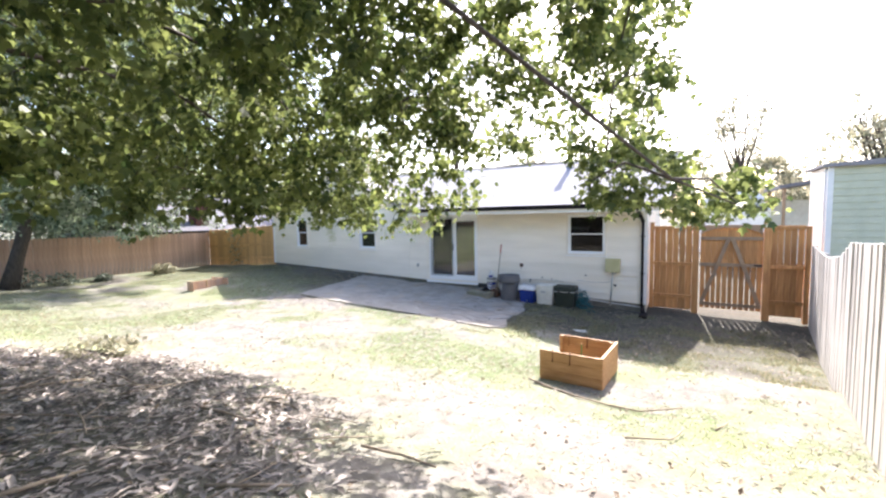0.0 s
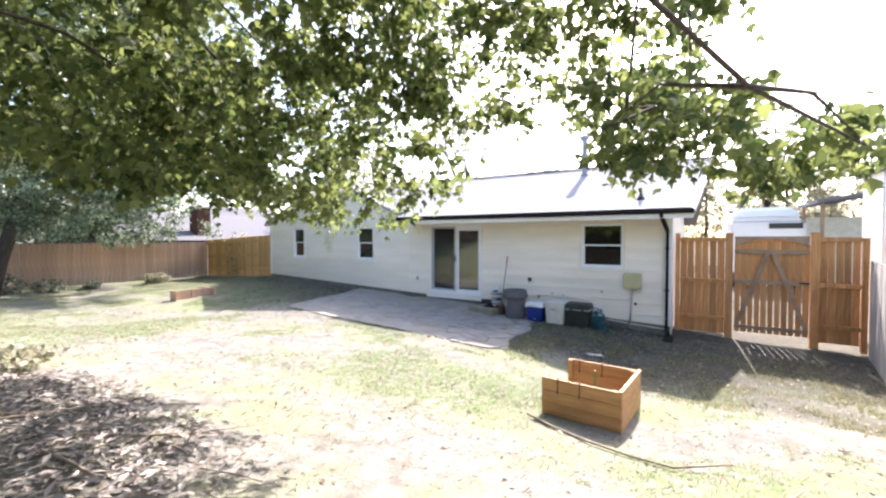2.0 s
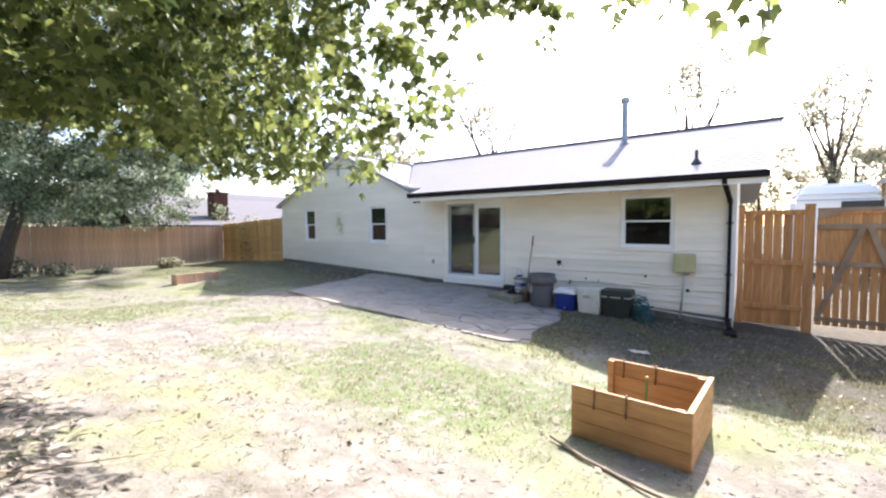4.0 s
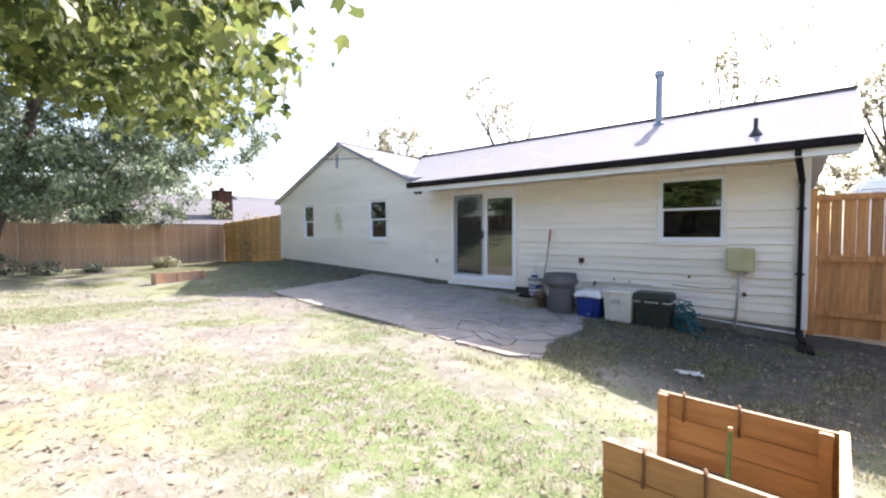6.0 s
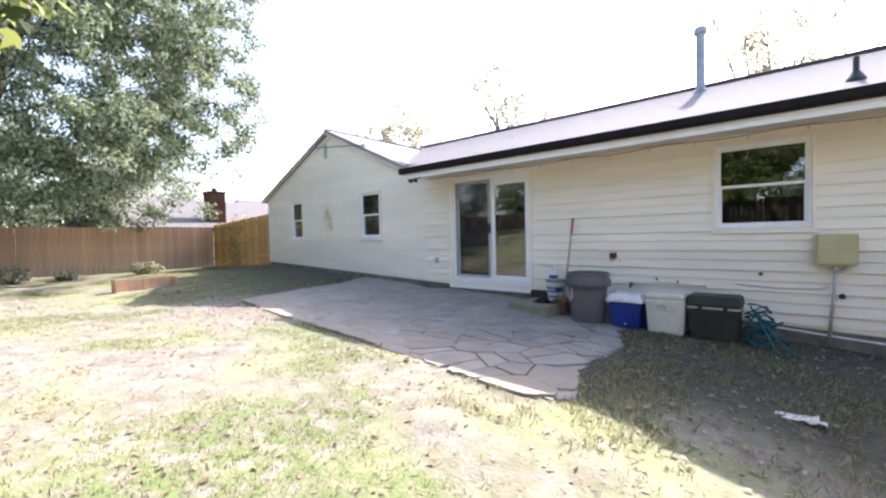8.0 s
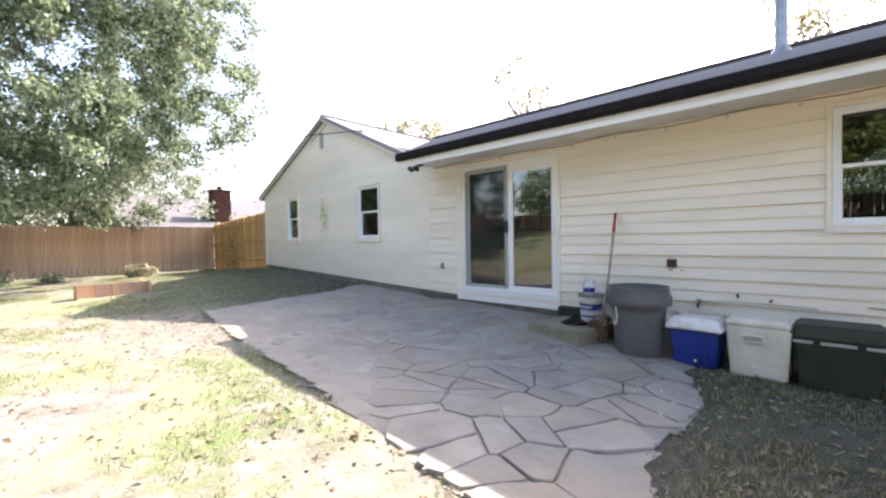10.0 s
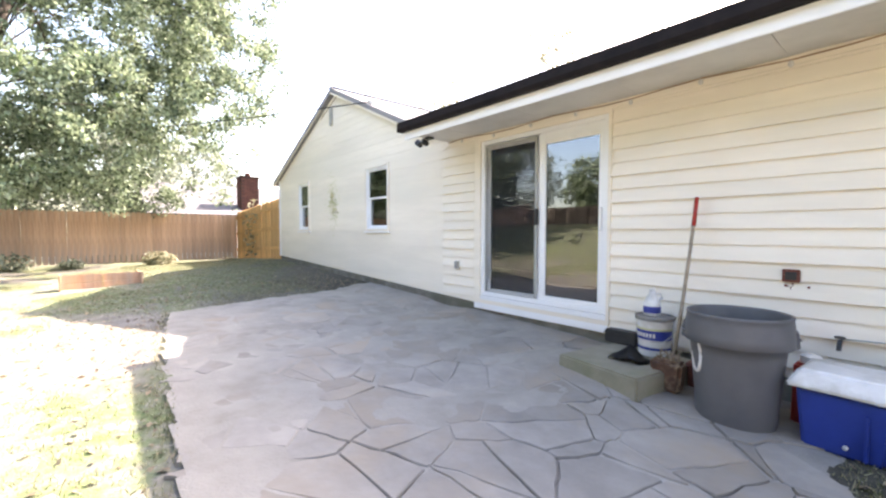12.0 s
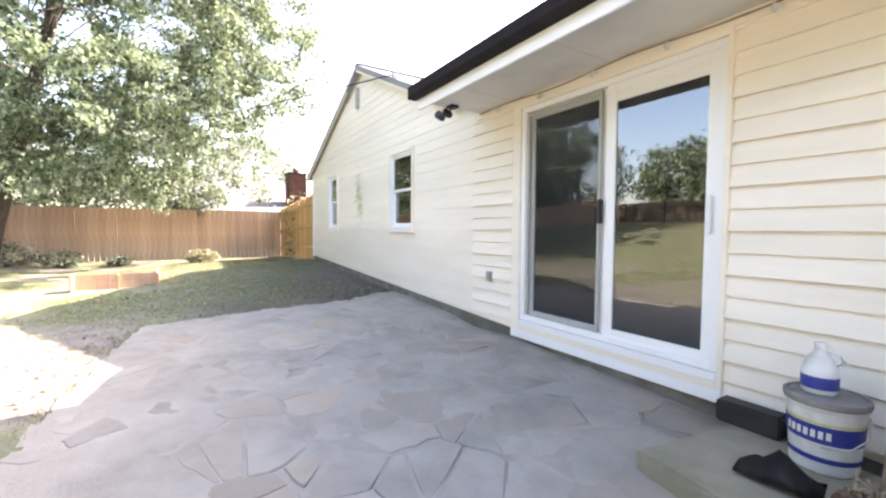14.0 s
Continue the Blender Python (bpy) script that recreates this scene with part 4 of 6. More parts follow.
def spray_pick(rng):
    """The low bough that reaches out towards the side fence."""
    x, y = rng.uniform(-2.1, -0.55), rng.uniform(3.3, 4.2)
    z = float(np.interp(x, [a for a, _ in SPRAY], [b for _, b in SPRAY]))
    return x, y, z - 0.02 + (0.12 + 0.42 * smooth(-0.3, -1.6, x)) * rng.random() + 0.1 * (y - 3.3)


rng = np.random.default_rng(5)
pts, sz, rot, heads = crown_leaves(rng, 2420, 52, near_pick, 0.22, 0.093)
more = crown_leaves(rng, 38, 36, spray_pick, 0.17, 0.075)
pts, sz, rot = (np.concatenate((a, b)) for a, b in zip((pts, sz, rot), more[:3]))
heads = more[3][::2] + heads
tree = thing("shade_tree", "broad maple tree with low drooping green branches", "tree", (0, 0, 0))
part("crown", scatter("crown", pts, sz, rot, LOBED, LOBED_F, M_LEAF), None, tree, "green maple leaves lit from behind")
bm = bmesh.new()
limbs(bm, (-5.6, -1.6, 1.1), (-4.9, -1.0, 5.4), heads, rng, 0.26, every=5)
part("trunk", bm, M_BARK, tree, "grey-brown trunk and limbs", smooth_it=True)


def big_tree(name, label, root, centre, radii, n, per, size, seed, mat, low=1.8, lump=0.75, r0=0.25, spread=0.45, hollow=0.45):
    rng = np.random.default_rng(seed)
    lumps = [(rng.normal(0, 1, 3)) for _ in range(11)]
    lumps = [v / np.linalg.norm(v) for v in lumps]

    def pick(rng):
        d = rng.normal(0, 1, 3)
        d /= np.linalg.norm(d)
        bulge = 0.72 + 0.38 * max(0, max(float(d @ v) for v in lumps) - lump) / (1 - lump)
        r = rng.uniform(hollow, 1.0) ** 0.6 * bulge
        p = np.array(centre) + d * r * np.array(radii)
        return p if p[2] > low else None

    pts, sz, rot, heads = crown_leaves(rng, n, per, pick, spread, size, tip_down=0.5)
    t = thing(name, label, "tree", root)
    t_inv = t.matrix_world.inverted()
    c = part("crown", scatter("crown", pts - np.array(root), sz, rot, PLAIN, PLAIN_F, mat), None, t)
    bm = bmesh.new()
    top = (centre[0] - root[0], centre[1] - root[1], centre[2] - root[2] + radii[2] * 0.3)
    limbs(bm, (0, 0, 0), top, [np.array(h) - np.array(root) for h in heads], rng, r0, every=9)
    part("trunk", bm, M_BARK, t, smooth_it=True)
    return t


big_tree("yard_tree", "large leafy tree at the edge of the lawn", (-21.2, 4.6, 0.0), (-20.7, 6.8, 7.2), (6.2, 6.8, 6.8), 1250, 150, 0.125, 11, M_LEAF_YARD, low=1.7, r0=0.2, spread=0.4, hollow=0.3)
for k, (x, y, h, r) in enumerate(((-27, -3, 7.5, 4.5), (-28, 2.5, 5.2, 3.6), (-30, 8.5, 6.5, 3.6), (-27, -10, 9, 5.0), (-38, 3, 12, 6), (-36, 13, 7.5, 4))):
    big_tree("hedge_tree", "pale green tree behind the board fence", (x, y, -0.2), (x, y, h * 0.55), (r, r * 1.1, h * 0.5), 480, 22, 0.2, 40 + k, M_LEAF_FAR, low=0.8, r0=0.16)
for k, (x, y, h, r) in enumerate(((-12, -15, 8, 4), (-4, -16, 10, 5), (4, -13, 11, 5), (9, -2, 9, 4), (-20, -12.5, 5.4, 3.6), (-15.5, -9.5, 4.6, 3.2), (-26, -5, 8, 4))):
    big_tree("bank_tree", "tall green tree on the bank behind the yard", (x, y, ground_z(x, y)), (x, y, 1.5 + h * 0.5), (r, r, h * 0.5), 560, 24, 0.24, 70 + k, M_LEAF_YARD, low=1.9, r0=0.22)


def thin_tree(label, root, height, spread, seed, n=70):
    """A half-bare tree: forked limbs and few leaves."""
    rng = np.random.default_rng(seed)
    t = thing("sparse_tree", label, "tree", root)
    bm = bmesh.new()
    heads = []
    for i in range(6):
        a = rng.uniform(0, 2 * np.pi)
        tip = Vector((math.cos(a) * spread * rng.uniform(0.3, 1), math.sin(a) * spread * rng.uniform(0.3, 1), height * rng.uniform(0.7, 1.0)))
        s = Vector((0, 0, height * rng.uniform(0.3, 0.5)))
        mid = s.lerp(tip, 0.5) + Vector((rng.normal(0, 0.3), rng.normal(0, 0.3), 0))
        tube(bm, [s, mid, tip], [0.1, 0.06, 0.015], 6)
        for k in range(7):
            u = mid.lerp(tip, rng.uniform(0, 1))
            e = u + Vector((rng.normal(0, spread * 0.3), rng.normal(0, spread * 0.3), rng.uniform(0.2, 1.2)))
            tube(bm, [u, u.lerp(e, 0.5) + Vector((0, 0, 0.1)), e], [0.035, 0.02, 0.006], 4)
            heads.append(e)
            heads.append(u.lerp(e, 0.6))
    tube(bm, [(0, 0, 0), (0.1, 0, height * 0.3), (0, 0.1, height * 0.62)], [0.2, 0.15, 0.07], 8)
    part("trunk", bm, M_BARK, t, smooth_it=True)
    P = np.concatenate([np.array(h) + rng.normal(0, 0.3, (n // 6, 3)) for h in heads])
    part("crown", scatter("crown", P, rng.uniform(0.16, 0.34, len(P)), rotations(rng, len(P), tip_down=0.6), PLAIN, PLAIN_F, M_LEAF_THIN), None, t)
    return t


thin_tree("half-bare tree behind the house roof", (-17.0, 30, -0.5), 13.8, 4.2, 3, 120)
thin_tree("half-bare tree behind the house roof", (-5.2, 36, -0.5), 15.8, 4.6, 4, 110)
thin_tree("half-bare tree behind the house roof", (2.6, 38, -0.5), 12.0, 2.8, 6, 110)
thin_tree("slender half-bare tree beyond the gate", (7.5, 27, -0.5), 8.0, 1.8, 8, 50)
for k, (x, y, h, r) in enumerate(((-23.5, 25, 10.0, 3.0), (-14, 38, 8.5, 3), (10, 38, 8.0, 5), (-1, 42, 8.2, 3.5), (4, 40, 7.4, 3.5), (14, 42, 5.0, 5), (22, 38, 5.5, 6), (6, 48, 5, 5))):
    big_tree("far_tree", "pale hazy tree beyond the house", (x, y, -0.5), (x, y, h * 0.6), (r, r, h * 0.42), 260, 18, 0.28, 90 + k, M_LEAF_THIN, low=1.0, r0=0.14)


# ---- things by the wall ----
def z_at(x, y):
    return ground_z(x, y)


# stepping slab
step = thing("step_slab", "mossy concrete step slab beside the patio door", "step", (-6.4, 11.57, -0.27), rz=-9)
bm = boxed(-0.42, 0.36, -0.46, 0.42, 0.0, 0.195, 0.015)
part("slab", bm, M_CONCRETE, step)


def bin_can():
    t = thing("trash_can", "large grey plastic trash can without a lid", "trash can", (-5.59, 11.44, z_at(-5.58, 11.4) + 0.005))
    K = 1.13
    prof = [(0.2, 0.0), (0.205, 0.02), (0.215, 0.2), (0.235, 0.45), (0.243, 0.515), (0.268, 0.518), (0.278, 0.528), (0.274, 0.58), (0.267, 0.66), (0.262, 0.69), (0.267, 0.7), (0.265, 0.712), (0.255, 0.714), (0.25, 0.7), (0.242, 0.6), (0.2, 0.03)]
    prof = [(r * K * 1.05, h * K * 0.95) for r, h in prof]
    bm = lathe(bmesh.new(), prof, 40)
    part("barrel", bm, M_CAN, t, smooth_it=True)
    for s in (-1, 1):
        a = math.radians(200 if s < 0 else 20)
        c, d = math.cos(a), math.sin(a)
        bm = bmesh.new()
        tube(bm, [(c * 0.262 - d * 0.07, d * 0.262 + c * 0.07, 0.58), (c * 0.33 - d * 0.06, d * 0.33 + c * 0.06, 0.62), (c * 0.33 + d * 0.06, d * 0.33 - c * 0.06, 0.62), (c * 0.262 + d * 0.07, d * 0.262 - c * 0.07, 0.58)], 0.014, 8)
        part("handle", bm, M_CAN, t, "grey side grip", smooth_it=True)
    for a in (15, 195):
        ob = part("ear", tapered(bmesh.new(), 0.05, 0.15, 0.03, 0.1, 0.56, 0.68, 0.01), M_CAN, t, "grey moulded ear under the rim")
        ob.matrix_basis = pose(0.315 * math.cos(math.radians(a)), 0.315 * math.sin(math.radians(a)), 0, 0, 0, a)
    pts = []
    for k in range(15):
        u = k / 14 * math.pi * 1.5
        h = 0.47 + 0.13 * math.cos(u)
        r = 0.003 + float(np.interp(h, [0.22, 0.48, 0.64], [0.256, 0.279, 0.297]))
        a = math.radians(226) + 0.2 * math.sin(u)
        pts.append((r * math.cos(a), r * math.sin(a), h))
    part("scuff", tube(bmesh.new(), pts, [0.003 + 0.01 * math.sin(math.pi * k / 14) for k in range(15)], 5), M_LID, t, "pale curved scuff on the barrel")
    return t




bin_can()


def cooler(name, label, at, rz, w, d, h, body_mat, lid_mat, lid_h=0.06, lid_over=0.012, feet=False):
    t = thing(name, label, "cooler", at, "coolers by the wall", rz)
    part("body", tapered(bmesh.new(), w * 0.86, d * 0.84, w, d, 0.0, h, 0.02), body_mat, t)
    part("lid", tapered(bmesh.new(), w + 2 * lid_over, d + 2 * lid_over, w - 0.02, d - 0.02, h + 0.002, h + lid_h, 0.018), lid_mat, t)
    return t


c = cooler("cooler", "small blue cooler with a puffy white lid", (-5.02, 11.54, z_at(-4.98, 11.5)), -4, 0.44, 0.38, 0.385, M_BLUE, M_LID, 0.115, 0.05)
part("drain_spout", lathe(bmesh.new(), [(0.014, 0), (0.014, 0.012), (0.009, 0.02)], 12), M_LID, c).matrix_basis = pose(0.02, -0.166, 0.07, 90, 0, 0)
part("handle", boxed(0.1, 0.12, -0.2, -0.165, 0.02, 0.3, 0.006), M_BLUE, c, "dark blue side strap")
c = cooler("cooler", "large scuffed off-white cooler", (-4.5, 11.6, z_at(-4.4, 11.5)), -2, 0.5, 0.46, 0.5, M_CREAMPL, M_CREAMPL, 0.07, 0.006)
part("badge", frame_ring(bmesh.new(), -0.11, 0.05, 0.35, 0.425, 0.014, -0.243, -0.21), M_LID, c, "white badge frame")
part("badge_plate", boxed(-0.094, 0.034, -0.234, -0.205, 0.366, 0.41), M_CONDUIT, c, "grey badge plate")
part("scuff_panel", boxed(-0.04, 0.16, -0.212, -0.195, 0.03, 0.13, 0.004), M_CREAMPL, c, "brown scuffed panel")
c = cooler("cooler", "dark green cooler with a domed lid", (-3.95, 11.64, z_at(-3.82, 11.5)), 0, 0.6, 0.44, 0.46, M_DKGREEN, M_DKGREEN, 0.13, 0.012)
part("rim", tapered(bmesh.new(), 0.61, 0.45, 0.61, 0.45, 0.425, 0.45, 0.003), M_CONDUIT, c, "grey rim strip")
for x in (-0.14, 0.14):
    part("latch", boxed(x - 0.025, x + 0.025, -0.242, -0.215, 0.41, 0.49, 0.005), M_BLACK, c)


def bucket():
    x, y = -6.27, 11.84
    z = -0.073
    t = thing("paint_bucket", "white plastic bucket with a blue label", "bucket", (x - 0.05, y, z))
    part("pail", lathe(bmesh.new(), [(0.125, 0), (0.13, 0.01), (0.148, 0.3), (0.154, 0.305), (0.154, 0.33), (0.148, 0.335)], 36), M_LID, t, smooth_it=False)
    part("label", lathe(bmesh.new(), [(0.1408, 0.15), (0.1468, 0.235), (0.1471, 0.235), (0.1411, 0.15)], 36, close=False), M_LABEL, t, "blue printed label")
    part("label_band", lathe(bmesh.new(), [(0.1472, 0.24), (0.1481, 0.252), (0.1484, 0.252), (0.1475, 0.24)], 36, close=False), M_LABEL_LINE, t, "pale label band")
    part("label_band", lathe(bmesh.new(), [(0.1355, 0.06), (0.1378, 0.085), (0.1381, 0.085), (0.1358, 0.06)], 36, close=False), M_LABEL, t, "thin blue label band")
    for k in range(7):
        a = math.radians(225 + 11 * k)
        ob = part("print_mark", boxed(-0.009, 0.009, -0.001, 0.001, 0, 0.035), M_LID, t, "white print mark")
        ob.matrix_basis = pose(0.1462 * math.cos(a), 0.1462 * math.sin(a), 0.175, 0, 0, math.degrees(a) + 90)
    part("lid", lathe(bmesh.new(), [(0.16, 0.32), (0.163, 0.33), (0.163, 0.352), (0.15, 0.356), (0.145, 0.346), (0.02, 0.346)], 36), M_LIDGREY, t, "dirty grey lid")
    bm = bmesh.new()
    tube(bm, [(0.155, 0.0, 0.29), (0.165, -0.03, 0.2), (0.12, -0.11, 0.15), (0.03, -0.155, 0.14)], 0.004, 6)
    part("bail", bm, M_CONDUIT, t)
    b = thing("bleach_jug", "white plastic jug with a blue label", "jug", (x - 0.08, y + 0.01, z + 0.347))
    part("jug", lathe(bmesh.new(), [(0.062, 0), (0.07, 0.012), (0.072, 0.09), (0.068, 0.13), (0.045, 0.18), (0.028, 0.205), (0.022, 0.215)], 28), M_LID, b, smooth_it=True)
    part("cap", lathe(bmesh.new(), [(0.026, 0.214), (0.026, 0.245), (0.02, 0.25)], 20), M_LID, b)
    part("label", lathe(bmesh.new(), [(0.0727, 0.03), (0.0732, 0.09), (0.0734, 0.09), (0.0729, 0.03)], 28, close=False), M_LABEL, b)
    bm = bmesh.new()
    tube(bm, [(0.055, 0, 0.15), (0.085, 0, 0.17), (0.07, 0, 0.205), (0.03, 0, 0.21)], 0.01, 8)
    part("grip", bm, M_LID, b, smooth_it=True)


bucket()
t = thing("black_box", "small black plastic box on the step", "box", (-6.68, 11.97, -0.073))
part("shell", boxed(-0.16, 0.16, -0.06, 0.06, 0, 0.13, 0.01), M_BLACK, t)
part("rib", boxed(-0.165, 0.165, -0.066, 0.066, 0.09, 0.1, 0.002), M_BLACK, t)
t = thing("rubber_scrap", "folded black rubber scrap on the step", "scrap", (-6.38, 11.5, -0.073))
bm = bmesh.new()
vs = {}
for i in range(9):
    for j in range(7):
        u, v = i / 8 - 0.5, j / 6 - 0.5
        vs[i, j] = bm.verts.new((u * 0.32 * (1 - 0.3 * abs(v)), v * 0.26, 0.012 + 0.13 * max(0, 1 - abs(u * 2.1 + 0.5 * v)) * max(0, 1 - abs(v * 1.5)) + 0.012 * math.sin(9 * u + 3 * v)))
for i in range(8):
    for j in range(6):
        bm.faces.new((vs[i, j], vs[i + 1, j], vs[i + 1, j + 1], vs[i, j + 1]))
bmesh.ops.solidify(bm, geom=bm.faces[:], thickness=0.01)
part("flap", bm, M_BLACK, t, smooth_it=True)

broom = thing("garden_tool", "old wooden handled tool leaning on the siding", "garden tool", (-6.06, 11.48, z_at(-6.12, 11.66)))
bm = bmesh.new()
tube(bm, [(0.0, 0.06, 0.1), (0.0, 0.3, 0.77), (0.0, 0.47, 1.33)], [0.016, 0.015, 0.014], 10)
part("shaft", bm, M_STICK, broom, "worn pale wooden shaft", smooth_it=True)
bm = bmesh.new()
tube(bm, [(0.0, 0.472, 1.332), (0.0, 0.535, 1.58)], [0.018, 0.017], 10)
part("grip", bm, M_RED, broom, "faded red grip", smooth_it=True)
part("head", tapered(bmesh.new(), 0.2, 0.12, 0.25, 0.15, 0.0, 0.25, 0.025), M_RUSTY, broom, "rusty brown head")
rng = random.Random(14)
for k in range(16):
    x, y, l = rng.uniform(-0.09, 0.09), rng.uniform(-0.04, 0.05), rng.uniform(0.03, 0.1)
    bm = tube(bmesh.new(), [(x, y, 0.245), (x + rng.gauss(0, 0.01), y + rng.gauss(0, 0.01), 0.25 + l * 0.6), (x + rng.gauss(0, 0.025), y + rng.gauss(0, 0.02), 0.25 + l)], [0.008, 0.007, 0.003], 5)
    part("fibre", bm, M_STICK, broom, "frayed tan fibre")

t = thing("brush_bin", "dark rusty container behind the step slab", "container", (-5.9, 11.86, z_at(-6.0, 11.86)))
part("tub", tapered(bmesh.new(), 0.24, 0.2, 0.28, 0.24, 0, 0.2, 0.012), M_RUST, t)

t = thing("gas_can", "small red plastic container beside the cooler", "container", (-5.24, 11.8, z_at(-5.1, 11.8)))
part("tank", tapered(bmesh.new(), 0.18, 0.16, 0.17, 0.15, 0, 0.44, 0.02), M_RED, t)
part("cap", lathe(bmesh.new(), [(0.06, 0.441), (0.06, 0.49), (0.03, 0.5)], 16), M_LID, t)

# hose heap beside the green cooler
hose = thing("garden_hose", "tangled teal garden hose in a heap", "hose", (-3.5, 11.6, z_at(-3.42, 11.6)))
rng = np.random.default_rng(21)
for k in range(5):
    pts, ph = [], rng.uniform(0, 6.28)
    for i in range(34):
        a = ph + i * 0.42
        r = 0.1 + 0.1 * abs(math.sin(i * 0.37 + k))
        pts.append((0.02 + r * math.cos(a) * 0.9 + 0.004 * i * (k % 2), -0.02 + r * math.sin(a) * 0.75, 0.02 + 0.52 * (1 - i / 34) * (0.6 + 0.1 * k) + 0.03 * math.sin(i)))
    part("coil", tube(bmesh.new(), pts, 0.011, 6), M_HOSE, hose, smooth_it=True)
part("tail", tube(bmesh.new(), [(0.0, -0.1, 0.45), (0.16, -0.2, 0.2), (0.34, -0.32, 0.02), (0.42, -0.4, 0.015)], 0.011, 6), M_HOSE, hose, smooth_it=True)
part("tail", tube(bmesh.new(), [(-0.06, -0.12, 0.52), (0.08, -0.22, 0.26), (0.2, -0.36, 0.03), (0.3, -0.42, 0.015)], 0.011, 6), M_HOSE, hose, smooth_it=True)

# ---- wall fixtures ----
mb = thing("meter_box", "beige metal electric meter box on the wall", "electrical box", (-2.76, WY - 0.02, 0.81))
part("cabinet", boxed(-0.19, 0.19, -0.14, 0.0, -0.19, 0.19, 0.012), M_BEIGE, mb)
part("cover", boxed(-0.17, 0.17, -0.152, -0.141, -0.17, 0.17, 0.005), M_BEIGE, mb)
part("elbow", tube(bmesh.new(), [(0.0, -0.07, -0.18), (-0.0, -0.07, -0.24)], 0.035, 12), M_CONDUIT, mb)
part("elbow", tube(bmesh.new(), [(0.1, -0.07, -0.191), (0.07, -0.07, -0.23), (0.0, -0.07, -0.25)], 0.016, 10), M_CONDUIT, mb)
part("conduit", tube(bmesh.new(), [(-0.0, -0.07, -0.24), (-0.02, -0.07, -0.6), (-0.06, -0.06, -1.15)], 0.02, 10), M_CONDUIT, mb, smooth_it=True)
t = thing("wall_cable", "thin grey cable along the siding", "cable", (0, 0, 0))
part("cable", tube(bmesh.new(), [(-3.75, 12.065, 0.33), (-3.3, 12.065, 0.3), (-2.9, 12.06, 0.315), (-2.82, 12.045, 0.36)], 0.008, 6), M_CONDUIT, t)
t = thing("ground_pipe", "thin white pipe running along the foundation", "pipe", (0, 0, 0))
part("pipe", tube(bmesh.new(), [(-3.4, 12.03, -0.2), (-2.7, 12.02, -0.26), (-1.95, 12.02, -0.31)], 0.013, 8), M_LID, t)
for x, z, s, mat, lab in ((-2.7, 0.24, 0.035, M_BLACK, "dark pipe hole in the siding"), (-3.49, 0.48, 0.022, M_BLACK, "small dark knot on the siding")):
    t = thing("wall_fitting", lab, "wall fitting", (x, WY - 0.02, z))
    part("plate", lathe(bmesh.new(), [(s, 0), (s, 0.012), (s * 0.6, 0.02)], 14), mat, t).matrix_basis = pose(0, 0, 0, 90, 0, 0)
    part("stub", tube(bmesh.new(), [(s * 0.1, -0.018, 0), (s * 0.6, -0.05, -s * 0.4)], s * 0.3, 8), mat, t)
t = thing("wall_vent", "rusty red-brown vent plate with drip stains", "wall fitting", (-5.41, WY - 0.02, 0.7))
part("plate", boxed(-0.055, 0.055, -0.022, 0, -0.05, 0.05, 0.006), M_RUST, t)
part("grille", boxed(-0.035, 0.035, -0.03, -0.023, -0.032, 0.032, 0.003), M_BLACK, t)
rng = random.Random(31)
for k in range(11):
    dx, dz, w = rng.gauss(-0.015, 0.045), -0.06 - abs(rng.gauss(0, 0.035)), rng.uniform(0.006, 0.016)
    bm = lathe(bmesh.new(), [(w * rng.uniform(0.5, 0.8), 0.0), (w * 0.4, 0.003)], 7)
    part("drip", bm, M_RUST, t).matrix_basis = pose(dx, 0.004, dz, 90, 0, rng.uniform(0, 90))
t = thing("faucet", "dark outdoor faucet low on the siding", "faucet", (-5.12, WY - 0.02, 0.25))
part("spigot", tube(bmesh.new(), [(0, 0, 0), (0, -0.08, 0), (0, -0.11, -0.05)], 0.014, 8), M_BLACK, t)
part("wheel", lathe(bmesh.new(), [(0.03, 0.02), (0.03, 0.03)], 12), M_BLACK, t).matrix_basis = pose(0, -0.06, 0.01, 0, 0, 0)
t = thing("faucet", "small brass shut-off beside the cooler", "faucet", (-4.47, WY - 0.02, 0.32))
part("spigot", tube(bmesh.new(), [(0, 0, 0), (0, -0.06, 0), (0.02, -0.08, 0.02)], 0.011, 8), M_RUST, t)
t = thing("faucet", "small dark hose tap on the siding", "faucet", (-4.75, WY - 0.02, 0.34))
part("spigot", tube(bmesh.new(), [(0, 0, 0), (0, -0.05, 0), (0, -0.07, 0.03)], 0.01, 8), M_BLACK, t)
part("wheel", lathe(bmesh.new(), [(0.02, 0.03), (0.02, 0.038)], 10), M_BLACK, t).matrix_basis = pose(0, -0.06, 0.0)
t = thing("wall_pipe", "thin grey water pipe between the wall taps", "pipe", (0, 0, 0))
part("pipe", tube(bmesh.new(), [(-5.12, 12.045, 0.27), (-4.75, 12.04, 0.29), (-4.47, 12.045, 0.29), (-4.1, 12.045, 0.28)], 0.006, 8), M_CONDUIT, t, smooth_it=True)
t = thing("outlet_box", "small grey outdoor outlet box", "outlet", (-9.25, WY - 0.02, 0.55))
part("box", boxed(-0.035, 0.035, -0.04, 0, -0.055, 0.055, 0.004), M_CONDUIT, t)
part("cover", boxed(-0.03, 0.03, -0.047, -0.041, -0.05, 0.05, 0.003), M_CONDUIT, t)
t = thing("flood_light", "twin dark motion floodlight under the soffit", "light fixture", (-9.52, 11.62, 2.3))
part("base", boxed(0.12, 0.22, -0.05, 0.05, 0.045, 0.075, 0.006), M_BLACK, t)
